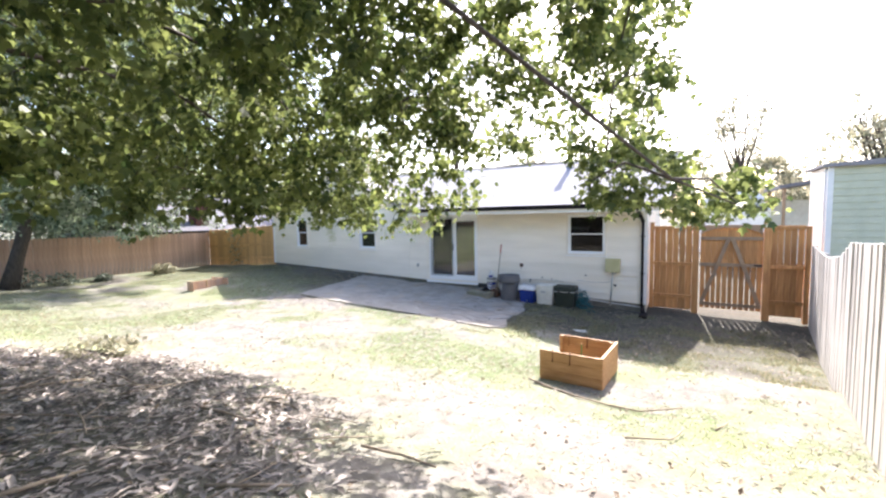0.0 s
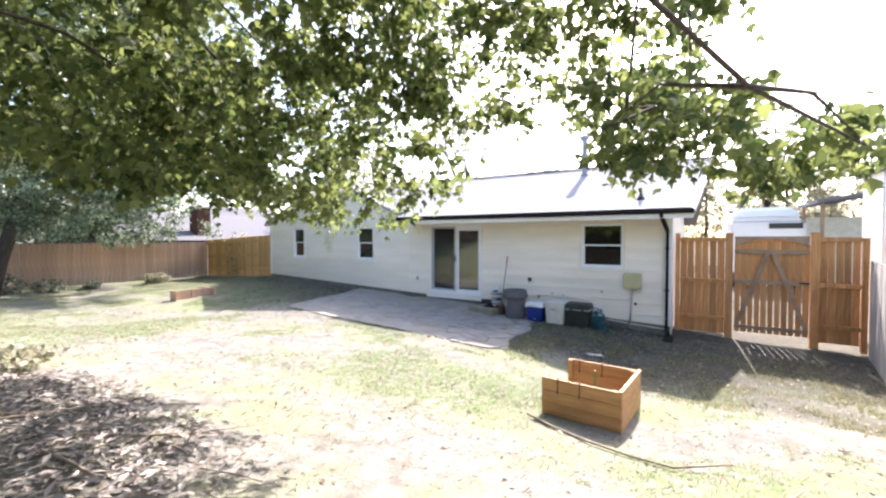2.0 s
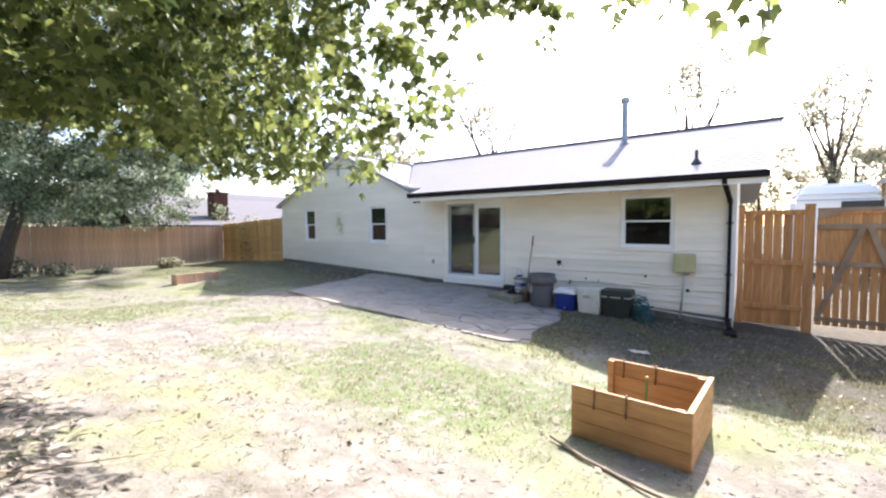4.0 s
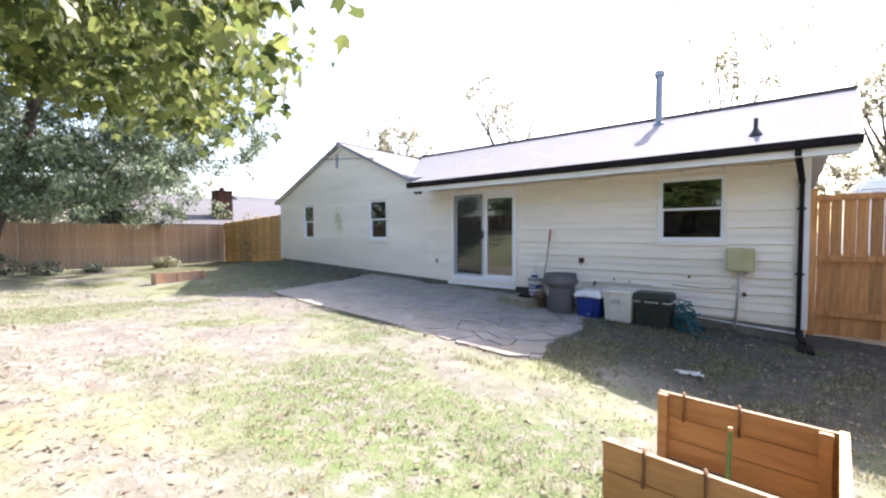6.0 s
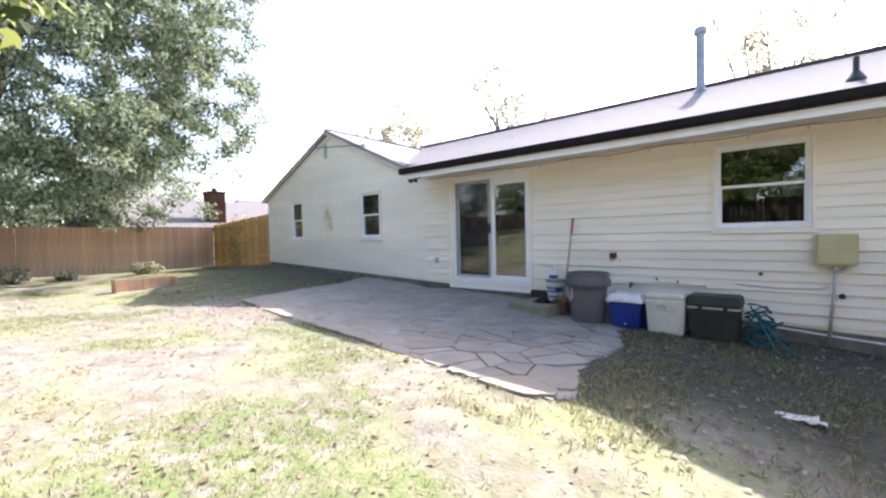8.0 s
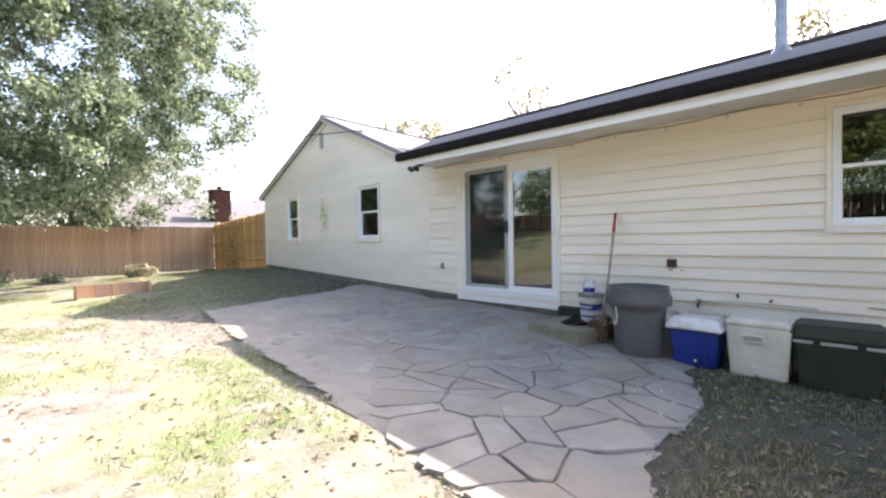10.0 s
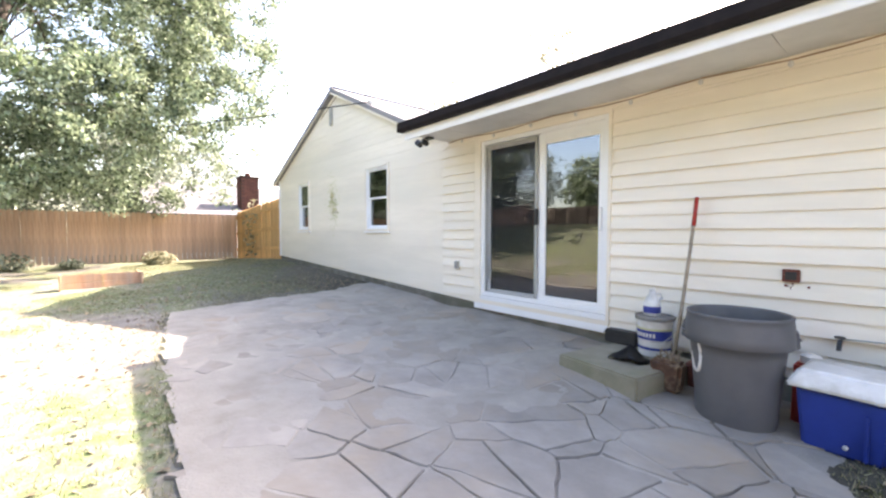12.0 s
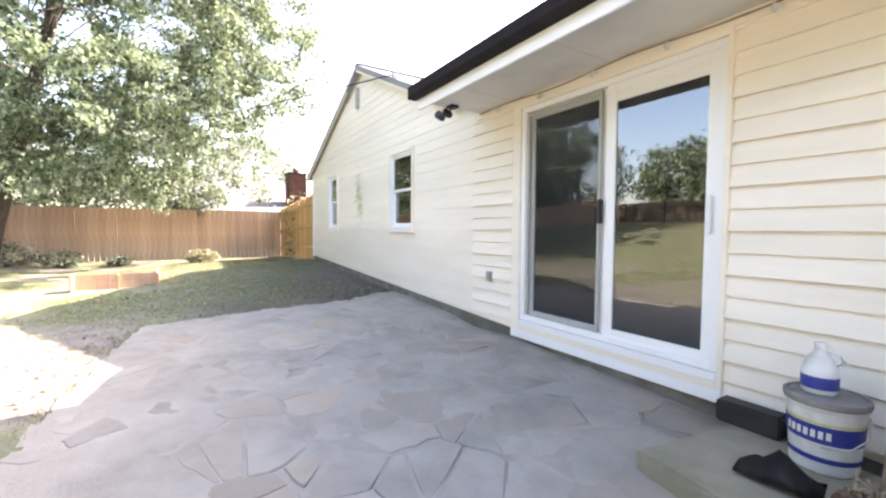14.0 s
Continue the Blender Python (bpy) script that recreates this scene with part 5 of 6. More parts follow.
for s, rz in ((-0.04, 20), (0.09, -15)):
    ob = part("lamp_head", lathe(bmesh.new(), [(0.02, -0.07), (0.035, -0.05), (0.045, 0.03), (0.045, 0.04)], 14), M_BLACK, t)
    ob.matrix_basis = pose(s, -0.03, 0.01, 70, 0, rz)
part("arm", tube(bmesh.new(), [(0.17, 0, 0.05), (0.09, -0.01, 0.02), (-0.04, -0.01, 0.02)], 0.012, 6), M_BLACK, t)
t = thing("gable_vent", "narrow grey louvred gable vent", "vent", (-13.45, WY - 0.015, 3.6))
part("louvre", boxed(-0.045, 0.045, -0.05, 0, -0.2, 0.2, 0.005), M_CONDUIT, t)
for k in range(6):
    part("slat", boxed(-0.036, 0.036, -0.058, -0.051, -0.17 + 0.06 * k, -0.14 + 0.06 * k), M_CONDUIT, t)
t = thing("string_lights", "thin light string clipped along the eave", "string lights", (0, 0, 0))
pts = [(-9.4 + 7.3 * i / 24, 12.02, 2.35 + 0.016 * math.sin(i * 1.3)) for i in range(25)]
part("cord", tube(bmesh.new(), pts, 0.007, 5), M_OLDRAIL, t)
for i in range(1, 24, 2):
    p = pts[i]
    part("bulb", lathe(bmesh.new(), [(0.006, 0.0), (0.018, -0.015), (0.02, -0.035), (0.008, -0.05)], 10), M_LID, t).matrix_basis = pose(p[0], p[1] - 0.01, p[2] - 0.005)
t = thing("service_wire", "thin black overhead wire from the gable", "cable", (0, 0, 0))
a, b = Vector((-11.7, 12.0, 3.5)), Vector((-33, 3.0, 5.6))
part("wire", tube(bmesh.new(), [a.lerp(b, i / 12) - Vector((0, 0, 1.6 * (i / 12) * (1 - i / 12))) for i in range(13)], 0.012, 5), M_BLACK, t)
part("bracket", boxed(-11.73, -11.67, 12.0, WY - 0.01, 3.47, 3.53, 0.004), M_CONDUIT, t)
t = thing("gable_cable", "loose cable under the gable rake", "cable", (0, 0, 0))
part("cord", tube(bmesh.new(), [(-11.7, 12.02, 3.42), (-12.3, 12.02, 3.62), (-13.0, 12.02, 3.98), (-13.3, 12.02, 3.86), (-13.9, 12.02, 3.62)], 0.009, 5), M_OLDRAIL, t)

# algae on the siding between the small windows
rng = np.random.default_rng(4)
t = thing("algae_stain", "yellow-green algae patch on the siding", "stain", (-13.45, WY - 0.0135, 1.7))
P = np.stack([rng.normal(0, 0.13, 260), np.zeros(260) - 0.002, rng.normal(0, 0.24, 260)], 1)
turn = np.repeat(np.array([[[1, 0, 0], [0, 0.02, 0], [0, 0, 1.0]]]), 260, 0)
flat = np.array([(-0.5, 0, -0.12), (0.5, 0, -0.1), (0.4, 0, 0.12), (-0.4, 0, 0.1)])
part("patch", scatter("patch", P, rng.uniform(0.02, 0.08, 260), turn, flat, np.array([(0, 1, 2), (0, 2, 3)]), M_MOSS), None, t, kind="stuff")

# ---- roof fittings ----
flue = thing("flue_pipe", "galvanised flue pipe on the roof", "flue", (-4.62, 15.05, main_z(15.05)))
part("pipe", lathe(bmesh.new(), [(0.085, -0.05), (0.085, 1.2), (0.08, 1.2)], 20), M_GALV, flue, smooth_it=False)
part("collar", lathe(bmesh.new(), [(0.15, -0.04), (0.12, 0.04), (0.09, 0.06)], 20), M_GALV, flue)
part("cap", lathe(bmesh.new(), [(0.11, 1.16), (0.125, 1.18), (0.125, 1.26), (0.1, 1.3), (0.02, 1.31)], 20), M_GALV, flue)
vent = thing("vent_stack", "small black plumbing vent on the roof", "vent", (-2.6, 12.0, main_z(12.0)))
part("boot", lathe(bmesh.new(), [(0.1, -0.02), (0.09, 0.02), (0.045, 0.09), (0.04, 0.1)], 16), M_BLACK, vent)
part("pipe", lathe(bmesh.new(), [(0.03, 0.0), (0.03, 0.27), (0.025, 0.275)], 12), M_BLACK, vent)


# ---- raised planters ----
def planter_near():
    t = thing("planter_box", "open-ended raised planter of orange boards", "planter", (-3.0, 5.88, -0.29), "raised planters", -5)
    W, D, H, th = 0.93, 0.93, 0.45, 0.032
    for side, y in (("near", 0.0), ("far", D)):
        for k in range(3):
            part("board", boxed(0, W, y, y + th, 0.015 + k * 0.151, 0.148 + 0.015 + k * 0.151, 0.004), M_BOX, t)
    for k in range(3):
        part("board", boxed(W - th, W, th + 0.002, D - 0.002, 0.015 + k * 0.151, 0.163 + k * 0.151, 0.004), M_BOX, t)
    for x in (0.045, W - th - 0.045):
        for y in (th + 0.002 + 0.02, D - 0.022):
            part("corner_post", boxed(x - 0.02 - 0.02, x + 0.02, y - 0.02, y + 0.018, 0.0, 0.46, 0.004), M_BOX, t)
    # Pale strip that paints sunlight onto the end board's top edge.
    part("cap", boxed(W - th - 0.004, W + 0.004, 0.0, D + 0.03, 0.468, 0.476, 0.002), M_CUT_SUNLIT, t, "board top coloured pale as sunlit")
    for x, y in ((0.2, 0.0), (0.46, 0.0), (0.15, D), (0.45, D)):
        p = [(x - 0.01, y + th + 0.012, 0.36), (x - 0.005, y + th + 0.012, 0.47), (x, y + th / 2, 0.485), (x + 0.01, y - 0.012, 0.46), (x + 0.005, y - 0.012, 0.3)]
        part("root_loop", tube(bmesh.new(), p, 0.009, 6), M_ROPE, t, "brown root draped over the board", smooth_it=True)
    return t


planter_near()
t = thing("stake", "short green stake with a pale top", "stake", (-2.5, 6.45, -0.26))
part("rod", tube(bmesh.new(), [(0, 0, 0.0), (0.01, 0, 0.42)], 0.011, 8), M_GREENTAPE, t)
part("tip", tube(bmesh.new(), [(0.01, 0, 0.421), (0.01, 0, 0.44)], 0.012, 8), M_CUT_SUNLIT, t)

t = thing("planter_box", "low far planter of weathered reddish boards on the lawn", "planter", (-15.45, 7.45, -0.12), "raised planters", 2)
for k in range(2):
    part("board", boxed(0, 0.035, 0, 1.25, 0.0 + k * 0.16, 0.155 + k * 0.16, 0.004), M_FENCE, t)
part("board", boxed(-0.62, 0.0, 1.22, 1.255, 0, 0.31, 0.004), M_FENCE, t)
part("board", boxed(0.036, 0.3, 1.22, 1.255, 0, 0.31, 0.004), M_FENCE, t)
part("post", boxed(0.0, 0.34, -0.03, 0.0, 0, 0.34, 0.004), M_FENCE, t)
part("post", boxed(0.036, 0.076, 0.6, 0.64, 0, 0.3, 0.004), M_CUT_SUNLIT, t)


# ---- twigs on the ground ----
def stick(label, pts, r):
    q = [Vector((x, y, ground_z(x, y) + r + 0.012 + dz)) for x, y, dz in pts]
    o = q[0]
    t = thing("fallen_branch", label, "branch", tuple(o), "fallen branches")
    part("bark", tube(bmesh.new(), [p - o for p in q], [r * (1 - 0.6 * i / len(q)) for i in range(len(q))], 7), M_STICK, t, smooth_it=True)
    return t


stick("long bent pale branch beside the planter", [(-3.08, 5.62, 0), (-2.73, 5.4, 0.01), (-2.33, 5.27, 0.0), (-1.9, 5.15, 0.0), (-1.55, 5.08, 0.01), (-1.32, 5.26, 0.02), (-1.1, 5.42, 0.03)], 0.016)
stick("thin dark twig on bare soil", [(-0.8, 4.9, 0), (-0.65, 5.2, 0.02)], 0.01)
stick("thin dark twig on bare soil", [(-1.6, 4.0, 0), (-1.2, 4.2, 0.02), (-1.1, 4.6, 0.04)], 0.01)
rng = random.Random(9)
for k in range(26):
    a = rng.uniform(0, math.pi)
    x, y, l = rng.uniform(-6.5, -2.4), rng.uniform(-0.2, 2.7), rng.uniform(0.3, 1.0)
    if x > -3.2 and y > 2.2:
        continue
    stick("dead branch lying under the shade tree", [(x, y, 0), (x + l * math.cos(a) * 0.5 + 0.05, y + l * math.sin(a) * 0.5, 0.02), (x + l * math.cos(a), y + l * math.sin(a), 0)], rng.uniform(0.006, 0.014))

t = thing("paper_scrap", "crumpled whitish scrap on the shaded lawn", "litter", (-3.1, 9.4, ground_z(-3.1, 9.4) + 0.012))
bm = bmesh.new()
g = {}
for i in range(8):
    for j in range(5):
        g[i, j] = bm.verts.new((0.045 * (i - 3.5), 0.035 * (j - 2), 0.018 + 0.03 * noise.noise(Vector((i * 0.9, j * 0.9, 3)))))
for i in range(7):
    for j in range(4):
        if (i, j) not in ((0, 0), (6, 3), (6, 2)):
            bm.faces.new((g[i, j], g[i + 1, j], g[i + 1, j + 1], g[i, j + 1]))
part("sheet", bm, M_PAPER, t)


# ---- low plants along the west fence ----
def bush(label, x, y, r, h, mat, seed, size=0.12):
    rng = np.random.default_rng(seed)
    t = thing("bush", label, "bush", (x, y, ground_z(x, y)))
    n = 420
    d = rng.normal(0, 1, (n, 3))
    d /= np.linalg.norm(d, axis=1)[:, None]
    P = d * rng.uniform(0.55, 1.0, (n, 1)) * np.array((r, r, h * 0.6)) + np.array((0, 0, h * 0.45))
    P = P[P[:, 2] > 0.02]
    part("foliage", scatter("foliage", P, rng.uniform(0.6, 1.2, len(P)) * size, rotations(rng, len(P), tip_down=0.2), PLAIN, PLAIN_F, mat), None, t)
    bm = bmesh.new()
    for k in range(9):
        tube(bm, [(0, 0, 0), tuple(P[k] * 0.6), tuple(P[k])], [0.012, 0.009, 0.004], 5)
    part("stem", bm, M_BARK, t)


bush("low pale-leaved plant at the fence foot", -21.3, 9.6, 0.5, 0.45, M_LEAF_THIN, 1, 0.16)
bush("low bushy plant at the fence foot", -21.4, 6.1, 0.5, 0.5, M_LEAF_FAR, 2)
bush("low bushy plant at the fence foot", -21.5, 5.0, 0.6, 0.7, M_LEAF_FAR, 3)
bush("thin weeds at the fence foot", -21.5, 7.4, 0.3, 0.3, M_LEAF_FAR, 4)
bush("leafy weed patch on the dry lawn", -8.2, 2.3, 0.55, 0.2, M_LEAF_THIN, 5, 0.1)
bush("yellow vine on top of the corner fence", -19.6, 12.35, 0.6, 2.1, M_LEAF_THIN, 6, 0.14)


# ---- neighbours ----
nb = thing("neighbour_house", "low neighbouring house with grey roof", "house", (-27.5, 14.5, -0.4))
part("wall", boxed(-6, 3.2, -4.6, 4.4, 0, 2.2), M_CREAMPL, nb)
bm = bmesh.new()
v = [bm.verts.new(p) for p in ((3.7, -5.0, 2.15), (3.7, 5.0, 2.15), (-1.0, 5.0, 3.8), (-1.0, -5.0, 3.8), (-6.4, -5.0, 2.15), (-6.4, 5.0, 2.15))]
w = [bm.verts.new(q.co - Vector((0, 0, 0.12))) for q in v]
bm.faces.new((v[0], v[1], v[2], v[3])), bm.faces.new((v[3], v[2], v[5], v[4]))
bm.faces.new((w[3], w[2], w[1], w[0])), bm.faces.new((w[4], w[5], w[2], w[3]))
for a, b in ((0, 1), (1, 2), (2, 5), (5, 4), (4, 3), (3, 0)):
    bm.faces.new((v[b], v[a], w[a], w[b]))
part("roof", bm, M_ROOF_GREY, nb, "grey shingle roof")
part("fascia", boxed(3.71, 3.75, -5.0, 5.0, 1.99, 2.13), M_GUTTER, nb)
ch = thing("chimney", "dark red brick chimney of the neighbouring house", "chimney", (-24.9, 13.35, 1.4))
part("core", boxed(-0.37, 0.37, -0.37, 0.37, 0, 2.05), M_BRICKJOINT, ch)
part("cap", boxed(-0.42, 0.42, -0.42, 0.42, 2.052, 2.12, 0.01), M_BRICKJOINT, ch)
part("flue", lathe(bmesh.new(), [(0.12, 2.122), (0.12, 2.3), (0.1, 2.3)], 16), M_BRICK, ch)
far = thing("neighbour_house", "distant house with a dark gabled roof", "house", (-44, 27, -0.5))
part("wall", boxed(-6, 6, -4, 4, 0, 2.9), M_CREAMPL, far)
bm = prism(bmesh.new(), [(-6.6, 2.8), (6.6, 2.8), (0, 5.6)], -4.5, 4.5)
part("roof", bm, M_ROOF_GREY, far)

gh = thing("neighbour_house", "sage green sided house next door", "house", (1.87, 13.0, -0.5))
part("wall", boxed(0.02, 5.98, 0.02, 1.38, 0, 3.75), M_GREENSIDING, gh)
for k in range(22):
    bm = bmesh.new()
    z = 0.1 + k * 0.165
    prof = [(0.0, z), (-0.022, z), (-0.004, z + 0.155), (0.0, z + 0.155)]
    a = [bm.verts.new((0.12, 0.02 + q, zz)) for q, zz in prof]
    b = [bm.verts.new((5.98, 0.02 + q, zz)) for q, zz in prof]
    for i in range(3):
        bm.faces.new((a[i], a[i + 1], b[i + 1], b[i]))
    part("clapboard", bm, M_GREENSIDING, gh)
part("trim", boxed(0.0, 0.11, -0.03, 0.1, 0, 3.75), M_WHITE, gh, "white corner board")
# White instead of green: the sun on this side is put into its colour.
part("end_wall", boxed(-0.02, 0.019, 0.1, 1.38, 0, 3.75), M_WHITE, gh, "end wall coloured white as sunlit")
part("roof", prism(bmesh.new(), [(-0.12, 3.75), (6.2, 3.75), (6.2, 3.85), (3.0, 4.0), (-0.12, 3.82)], -0.12, 1.5), M_ROOF, gh)

van = thing("parked_camper", "white boxy camper parked beyond the gate", "camper", (1.2, 26.5, -0.5))
part("body", boxed(-1.45, 1.45, -1.6, 1.6, 0.5, 3.2, 0.2), M_CAR, van)
part("roof", tapered(bmesh.new(), 2.7, 3.0, 2.1, 2.4, 3.19, 3.75, 0.15), M_CAR, van)
part("window", boxed(0.1, 1.3, -1.63, -1.59, 2.75, 3.0, 0.01), M_BLACK, van)
part("awning_rail", boxed(-1.3, 1.35, -1.68, -1.62, 3.05, 3.1, 0.01), M_CONDUIT, van)
for x in (-1.1, 1.1):
    wheel = part("wheel", lathe(bmesh.new(), [(0.34, -0.11), (0.36, -0.08), (0.36, 0.08), (0.34, 0.11)], 20), M_BLACK, van)
    wheel.matrix_basis = pose(x, -1.3, 0.36, 0, 90, 0)
cp = thing("carport", "open grey carport beyond the fence", "carport", (4.1, 25.5, -0.5))
part("roof", prism(bmesh.new(), [(-1.4, 3.75), (1.6, 4.25), (1.6, 4.4), (-1.4, 3.9)], -2, 2), M_ROOF_GREY, cp)
for x, z in ((-1.2, 3.77), (1.3, 4.18)):
    for y in (-1.8, 1.8):
        part("post", boxed(x - 0.06, x + 0.06, y - 0.06, y + 0.06, 0, z), M_OLDRAIL, cp)
part("wall", boxed(-1.2, 1.4, 1.87, 1.97, 0, 3.3), M_CREAMPL, cp)


# ---- siding boards, flagstones, bricks ----
k = 0
z = -0.2884
while z < 4.2:
    for x0, x1 in ((X_LEFT + 0.075, X_JOIN - 0.001), (X_JOIN + 0.001, X_RIGHT - 0.092)):
        top = 4.2 if x1 < X_JOIN + 0.01 else 2.3
        if z > top:
            continue
        b = siding_course(x0, x1, z, 0.021 if x1 > -9 else 0.0045)
        if b:
            part("siding_board", b, M_SIDING, house_wall)
    z += COURSE


def clip(poly, px, py, nx, ny):
    out = []
    for i in range(len(poly)):
        a, b = poly[i], poly[(i + 1) % len(poly)]
        da, db = (a[0] - px) * nx + (a[1] - py) * ny, (b[0] - px) * nx + (b[1] - py) * ny
        if da <= 0:
            out.append(a)
        if da * db < 0:
            t = da / (da - db)
            out.append((a[0] + (b[0] - a[0]) * t, a[1] + (b[1] - a[1]) * t))
    return out


rng = random.Random(12)
seeds, weight = [], {}
for count, gap_min, w in ((62, 0.72, 0.07), (150, 0.34, -0.02)):
    tries, made = 0, 0
    while made < count and tries < 6000:
        tries += 1
        p = (rng.uniform(-11.8, -4.4), rng.uniform(7.95, 12.1))
        if inside(*p, PATIO) and all(math.hypot((p[0] - q[0]) * 0.9, (p[1] - q[1]) * 1.2) > gap_min * rng.uniform(0.85, 1.15) for q in seeds):
            seeds.append(p)
            weight[p] = w + rng.uniform(-0.02, 0.02)
            made += 1
def broken(cell, depth=0):
    """A large slab cracked along slanting lines into a few angular stones."""
    area = 0.5 * abs(sum(a[0] * b[1] - b[0] * a[1] for a, b in zip(cell, cell[1:] + cell[:1])))
    if depth > 2 or area < 0.12 or rng.random() < (0.25, 0.5, 0.75)[depth] * (1.3 if area < 0.35 else 0.8):
        return [cell]
    cx, cy = sum(x for x, y in cell) / len(cell), sum(y for x, y in cell) / len(cell)
    a = rng.uniform(0, math.pi)
    nx, ny = math.cos(a), math.sin(a)
    px, py = cx + rng.uniform(-0.12, 0.12), cy + rng.uniform(-0.12, 0.12)
    g = rng.uniform(0.002, 0.011)
    out = []
    for k in (1, -1):
        bit = clip(cell, px - nx * g * k, py - ny * g * k, nx * k, ny * k)
        if len(bit) >= 3:
            out += broken(bit, depth + 1)
    return out


cells = []
for p in seeds:
    cell = [(p[0] + 0.9 * math.cos(a * math.pi / 6), p[1] + 0.75 * math.sin(a * math.pi / 6)) for a in range(12)]
    for q in seeds:
        d = math.hypot(q[0] - p[0], q[1] - p[1])
        if 0 < d < 2.2:
            nx, ny = (q[0] - p[0]) / d, (q[1] - p[1]) / d
            off = (weight[p] - weight[q]) / (2 * d)
            gap = 0.002 + 0.013 * noise.noise(Vector((p[0] + q[0], p[1] + q[1], 1.0))) ** 2 * 4
            cell = clip(cell, (p[0] + q[0]) / 2 - nx * (gap - off), (p[1] + q[1]) / 2 - ny * (gap - off), nx, ny)
    cell = clip(cell, 0, 12.09, 0, 1)
    if len(cell) >= 3:
        cells += broken(cell)


def drawn_in(x, y, px, py):
    """A point pulled towards the stone's middle until it lies on the patio."""
    f = 1.0
    while f > 0.15 and not inside(px + (x - px) * f, py + (y - py) * f, PATIO):
        f -= 0.05
    return px + (x - px) * f, py + (y - py) * f


for cell in cells:
    mx, my = sum(x for x, y in cell) / len(cell), sum(y for x, y in cell) / len(cell)
    if not inside(mx, my, PATIO):
        continue
    pts = []
    for i in range(len(cell)):
        a, b = cell[i], cell[(i + 1) % len(cell)]
        if math.hypot(b[0] - a[0], b[1] - a[1]) < 0.03:
            pts.append(a)
            continue
        for t in (0.03, 0.27, 0.5, 0.73, 0.97):
            x, y = a[0] + (b[0] - a[0]) * t, a[1] + (b[1] - a[1]) * t
            j = 0.045 * noise.noise(Vector((x * 6, y * 6, 4))) + 0.014 * noise.noise(Vector((x * 23, y * 23, 8)))
            pts.append((x + (mx - x) * abs(j) * 1.5 + 0.7 * j, y + (my - y) * abs(j) * 1.5 - 0.4 * j))
    pts = [drawn_in(x, y, mx, my) for x, y in pts]
    cx, cy = sum(x for x, y in pts) / len(pts), sum(y for x, y in pts) / len(pts)
    cz = ground_z(cx, cy)
    tilt = (rng.uniform(-0.009, 0.009), rng.uniform(-0.009, 0.009))
    h = 0.012 + rng.uniform(-0.003, 0.006)
    bm = bmesh.new()
    low = [bm.verts.new((x - cx, y - cy, ground_z(x, y) - cz - 0.03)) for x, y in pts]
    up = [bm.verts.new((x - cx, y - cy, ground_z(x, y) - cz + h - 0.007 + tilt[0] * (x - cx) + tilt[1] * (y - cy))) for x, y in pts]
    top = [bm.verts.new(((x - cx) * 0.975, (y - cy) * 0.975, ground_z(x, y) - cz + h + tilt[0] * (x - cx) + tilt[1] * (y - cy))) for x, y in pts]
    n = len(pts)
    bm.faces.new(top)
    for i in range(n):
        j = (i + 1) % n
        bm.faces.new((low[i], low[j], up[j], up[i]))
        bm.faces.new((up[i], up[j], top[j], top[i]))
    ob = part("flagstone", bm, M_STONE, patio)
    ob.location = (cx, cy, cz)

brick_me = mesh_of(boxed(-0.1, 0.1, -0.012, 0.012, -0.03, 0.03), "brick", M_BRICK)
for side in range(2):
    for r in range(27):
        for c in range(3 + r % 2):
            u = -0.25 + 0.25 * c if r % 2 == 0 else -0.375 + 0.25 * c
            if abs(u) > 0.3:
                continue
            ob = new("brick", brick_me)
            ob.parent = ch
            ob.matrix_basis = pose(u, -0.375, 0.04 + r * 0.074) if side == 0 else pose(0.375, u, 0.04 + r * 0.074, 0, 0, 90)


# ---- grass, straw, leaf litter, bark chips ----
def free(x, y):
    if inside(x, y, PATIO) or y > WY + 0.0 and x < X_RIGHT:
        return False
    return True


def field(seed, n, area, want):
    rng = np.random.default_rng(seed)
    out = []
    while len(out) < n:
        x, y = rng.uniform(area[0], area[1]), rng.uniform(area[2], area[3])
        if free(x, y) and rng.random() < want(x, y):
            out.append((x, y, ground_z(x, y) + 0.035 * n2(x, y, 1.3) + 0.014 * n2(x, y, 5.0, 9)))
    return rng, np.array(out)


rng, P = field(1, 72000, (-21.8, 1.4, -5, 12.0), lush)
k = 6
Q = np.repeat(P, k, 0) + np.concatenate([rng.normal(0, 0.035, (len(P) * k, 2)), np.zeros((len(P) * k, 1))], 1)
tagged(new("grass", scatter("grass", Q, rng.uniform(0.012, 0.036, len(Q)), rotations(rng, len(Q), upright=0.95), BLADE * np.array((1.9, 1, 1)), BLADE_F, M_GRASS)), "thin patchy green grass blades", "grass", kind="stuff")
rng, P = field(12, 15000, (-5.2, 1.5, 7.4, 11.7), lambda x, y: smooth(-0.15, 0.35, n2(x, y, 1.3, 11) + 0.5 * n2(x, y, 4.0, 2)) * (1 - 0.6 * smooth(10.8, 11.7, y)))
tagged(new("shade_grass", scatter("shade_grass", P, rng.uniform(0.03, 0.07, len(P)), rotations(rng, len(P), upright=0.9), BLADE * np.array((1.3, 1, 1)), BLADE_F, M_GRASS)), "clumped darker grass in the shade of the house", "grass", kind="stuff")
rng = np.random.default_rng(17)
front = [q for q in PATIO if q[1] < 8.9]
tufts = []
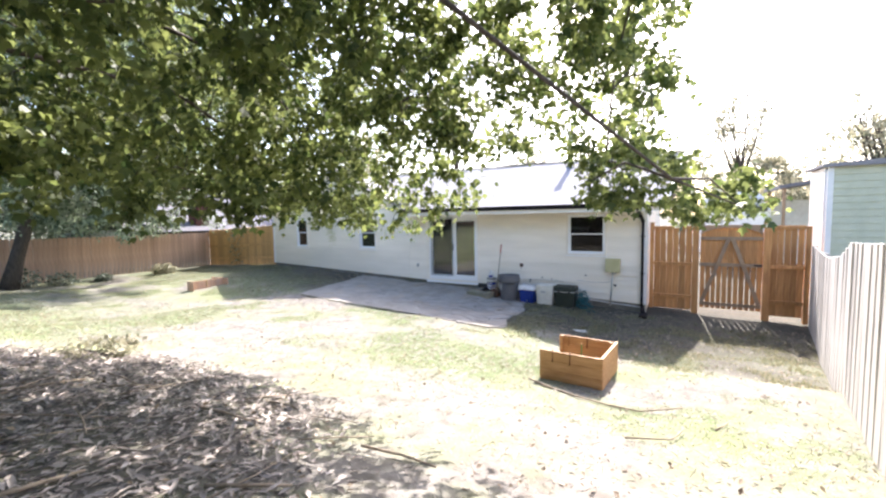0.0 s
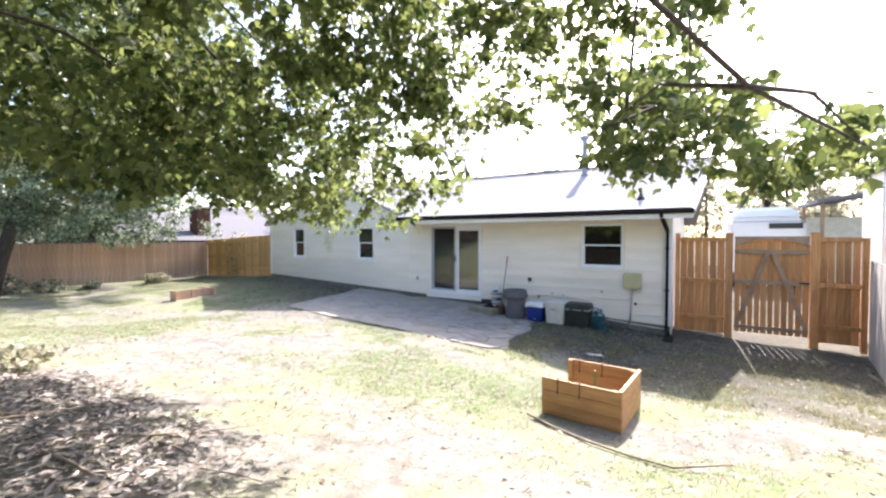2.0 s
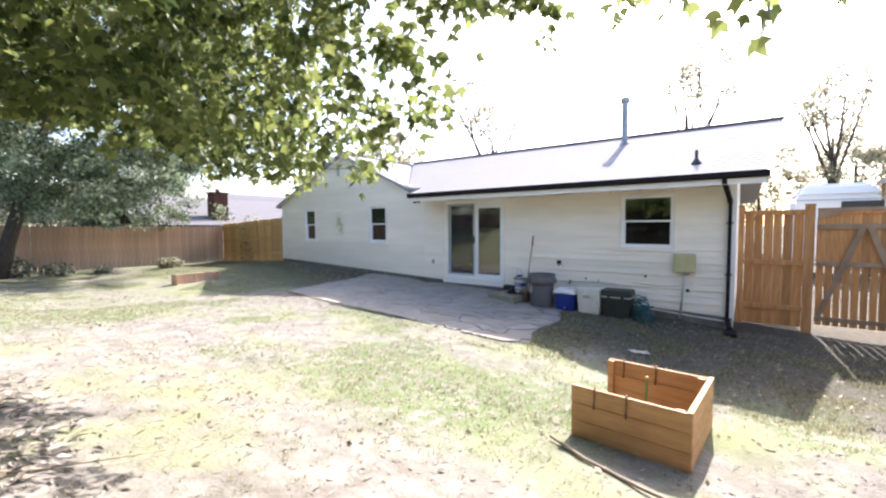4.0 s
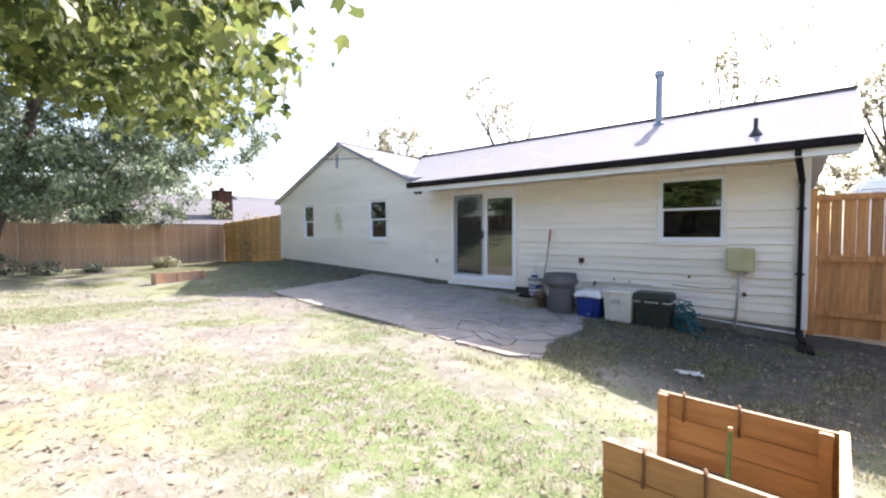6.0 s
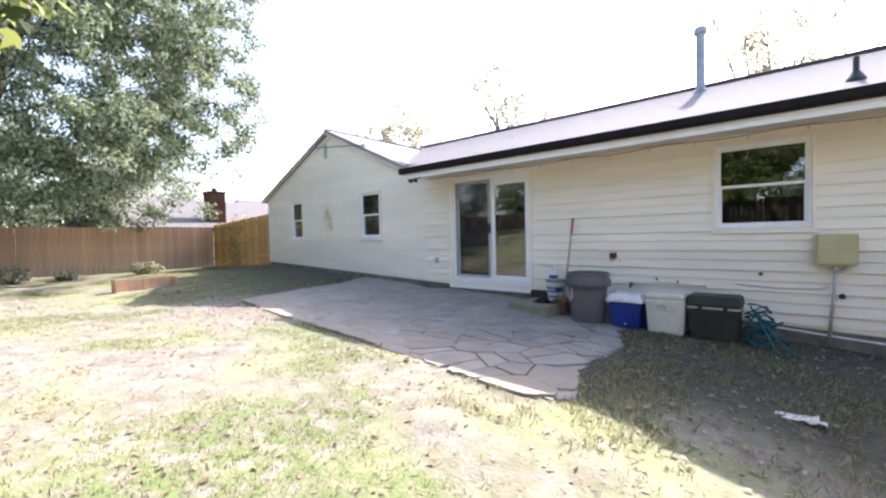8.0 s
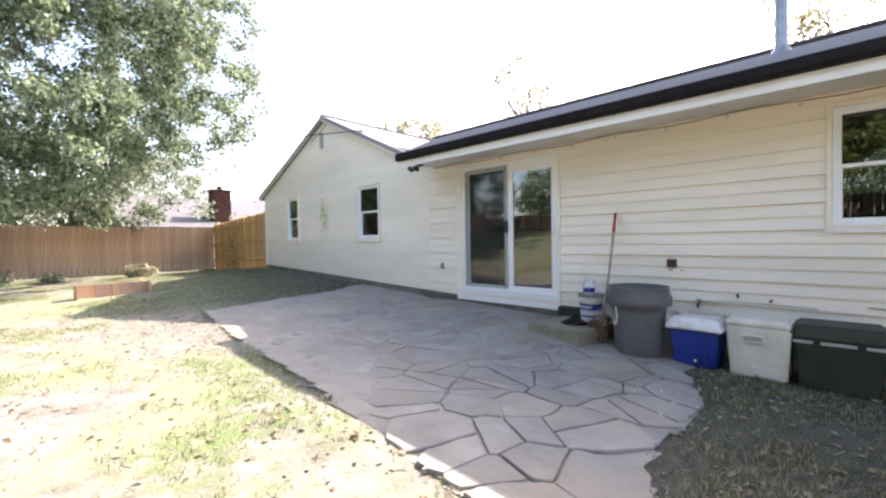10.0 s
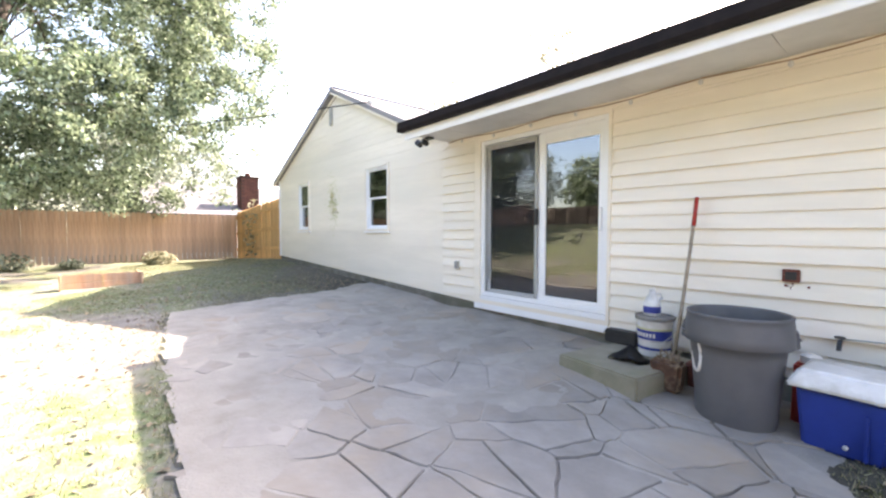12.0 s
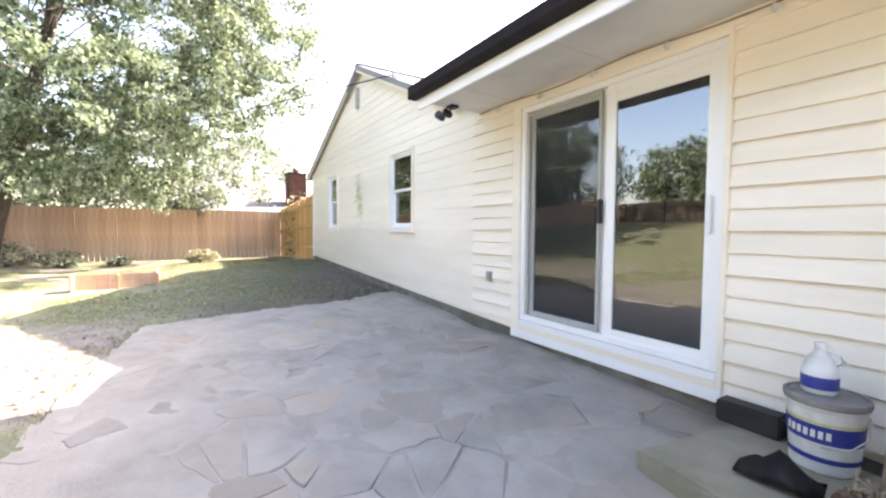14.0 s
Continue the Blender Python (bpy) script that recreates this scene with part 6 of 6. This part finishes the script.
for a, b in zip(front, front[1:]):
    for k in range(int(300 * math.hypot(b[0] - a[0], b[1] - a[1]))):
        u = rng.random()
        x, y = a[0] + (b[0] - a[0]) * u, a[1] + (b[1] - a[1]) * u - abs(rng.normal(-0.02, 0.07)) + 0.03
        if n2(x, y, 2.3, 1) > -0.15:
            tufts.append((x, y, ground_z(x, y) - 0.004))
T = np.array(tufts)
tagged(new("edge_grass", scatter("edge_grass", T, rng.uniform(0.02, 0.05, len(T)), rotations(rng, len(T), upright=0.7), BLADE * np.array((0.9, 1, 1)), BLADE_F, M_GRASS)), "longer ragged grass along the patio edge", "grass", kind="stuff")
rng, P = field(2, 40000, (-16, 1.4, -1.5, 11.8), lambda x, y: (0.55 + 0.4 * n2(x, y, 1.1, 6)) * (1 if y < 6.5 else 0.25))
tagged(new("straw", scatter("straw", P, rng.uniform(0.02, 0.075, len(P)), rotations(rng, len(P), flat=0.2), BLADE, BLADE_F, M_STRAW)), "dry straw and dead grass bits", "straw", kind="stuff")
rng, P = field(3, 7000, (-14, 1.4, 0, 11.9), lambda x, y: max(0.05, 0.2 + 0.5 * n2(x, y, 0.8, 8)) + 0.35 * smooth(6.5, 8.3, y))
P[:, 2] += 0.012
tagged(new("leaf_litter", scatter("leaf_litter", P, rng.uniform(0.025, 0.07, len(P)), rotations(rng, len(P), flat=0.35), PLAIN, PLAIN_F, M_LITTER)), "curled brown fallen leaves on the lawn", "fallen leaves", kind="stuff")
rng, P = field(4, 26000, (-10, -1.5, -2.5, 3.2), lambda x, y: smooth(1.05, 0.8, math.hypot((x + 6.2) / 3.8, (y + 0.2) / 3.4)))
P[:, 2] += 0.01
tagged(new("bark_chips", scatter("bark_chips", P, rng.uniform(0.03, 0.13, len(P)), rotations(rng, len(P), flat=0.2), PLAIN * np.array((0.5, 1, 1)), PLAIN_F, M_MULCH)), "dark bark chips and debris under the tree", "mulch", kind="stuff")
rng2 = np.random.default_rng(8)
P = np.stack([rng2.normal(-4.85, 0.2, 26), rng2.normal(10.3, 0.25, 26), np.zeros(26)], 1)
P[:, 2] = [ground_z(x, y) + 0.03 for x, y in P[:, :2]]
tagged(new("debris", scatter("debris", P, rng2.uniform(0.02, 0.045, 26), rotations(rng2, 26, flat=0.4), PLAIN, PLAIN_F, M_PAPER)), "small pale flakes on the patio corner", "debris", kind="stuff")
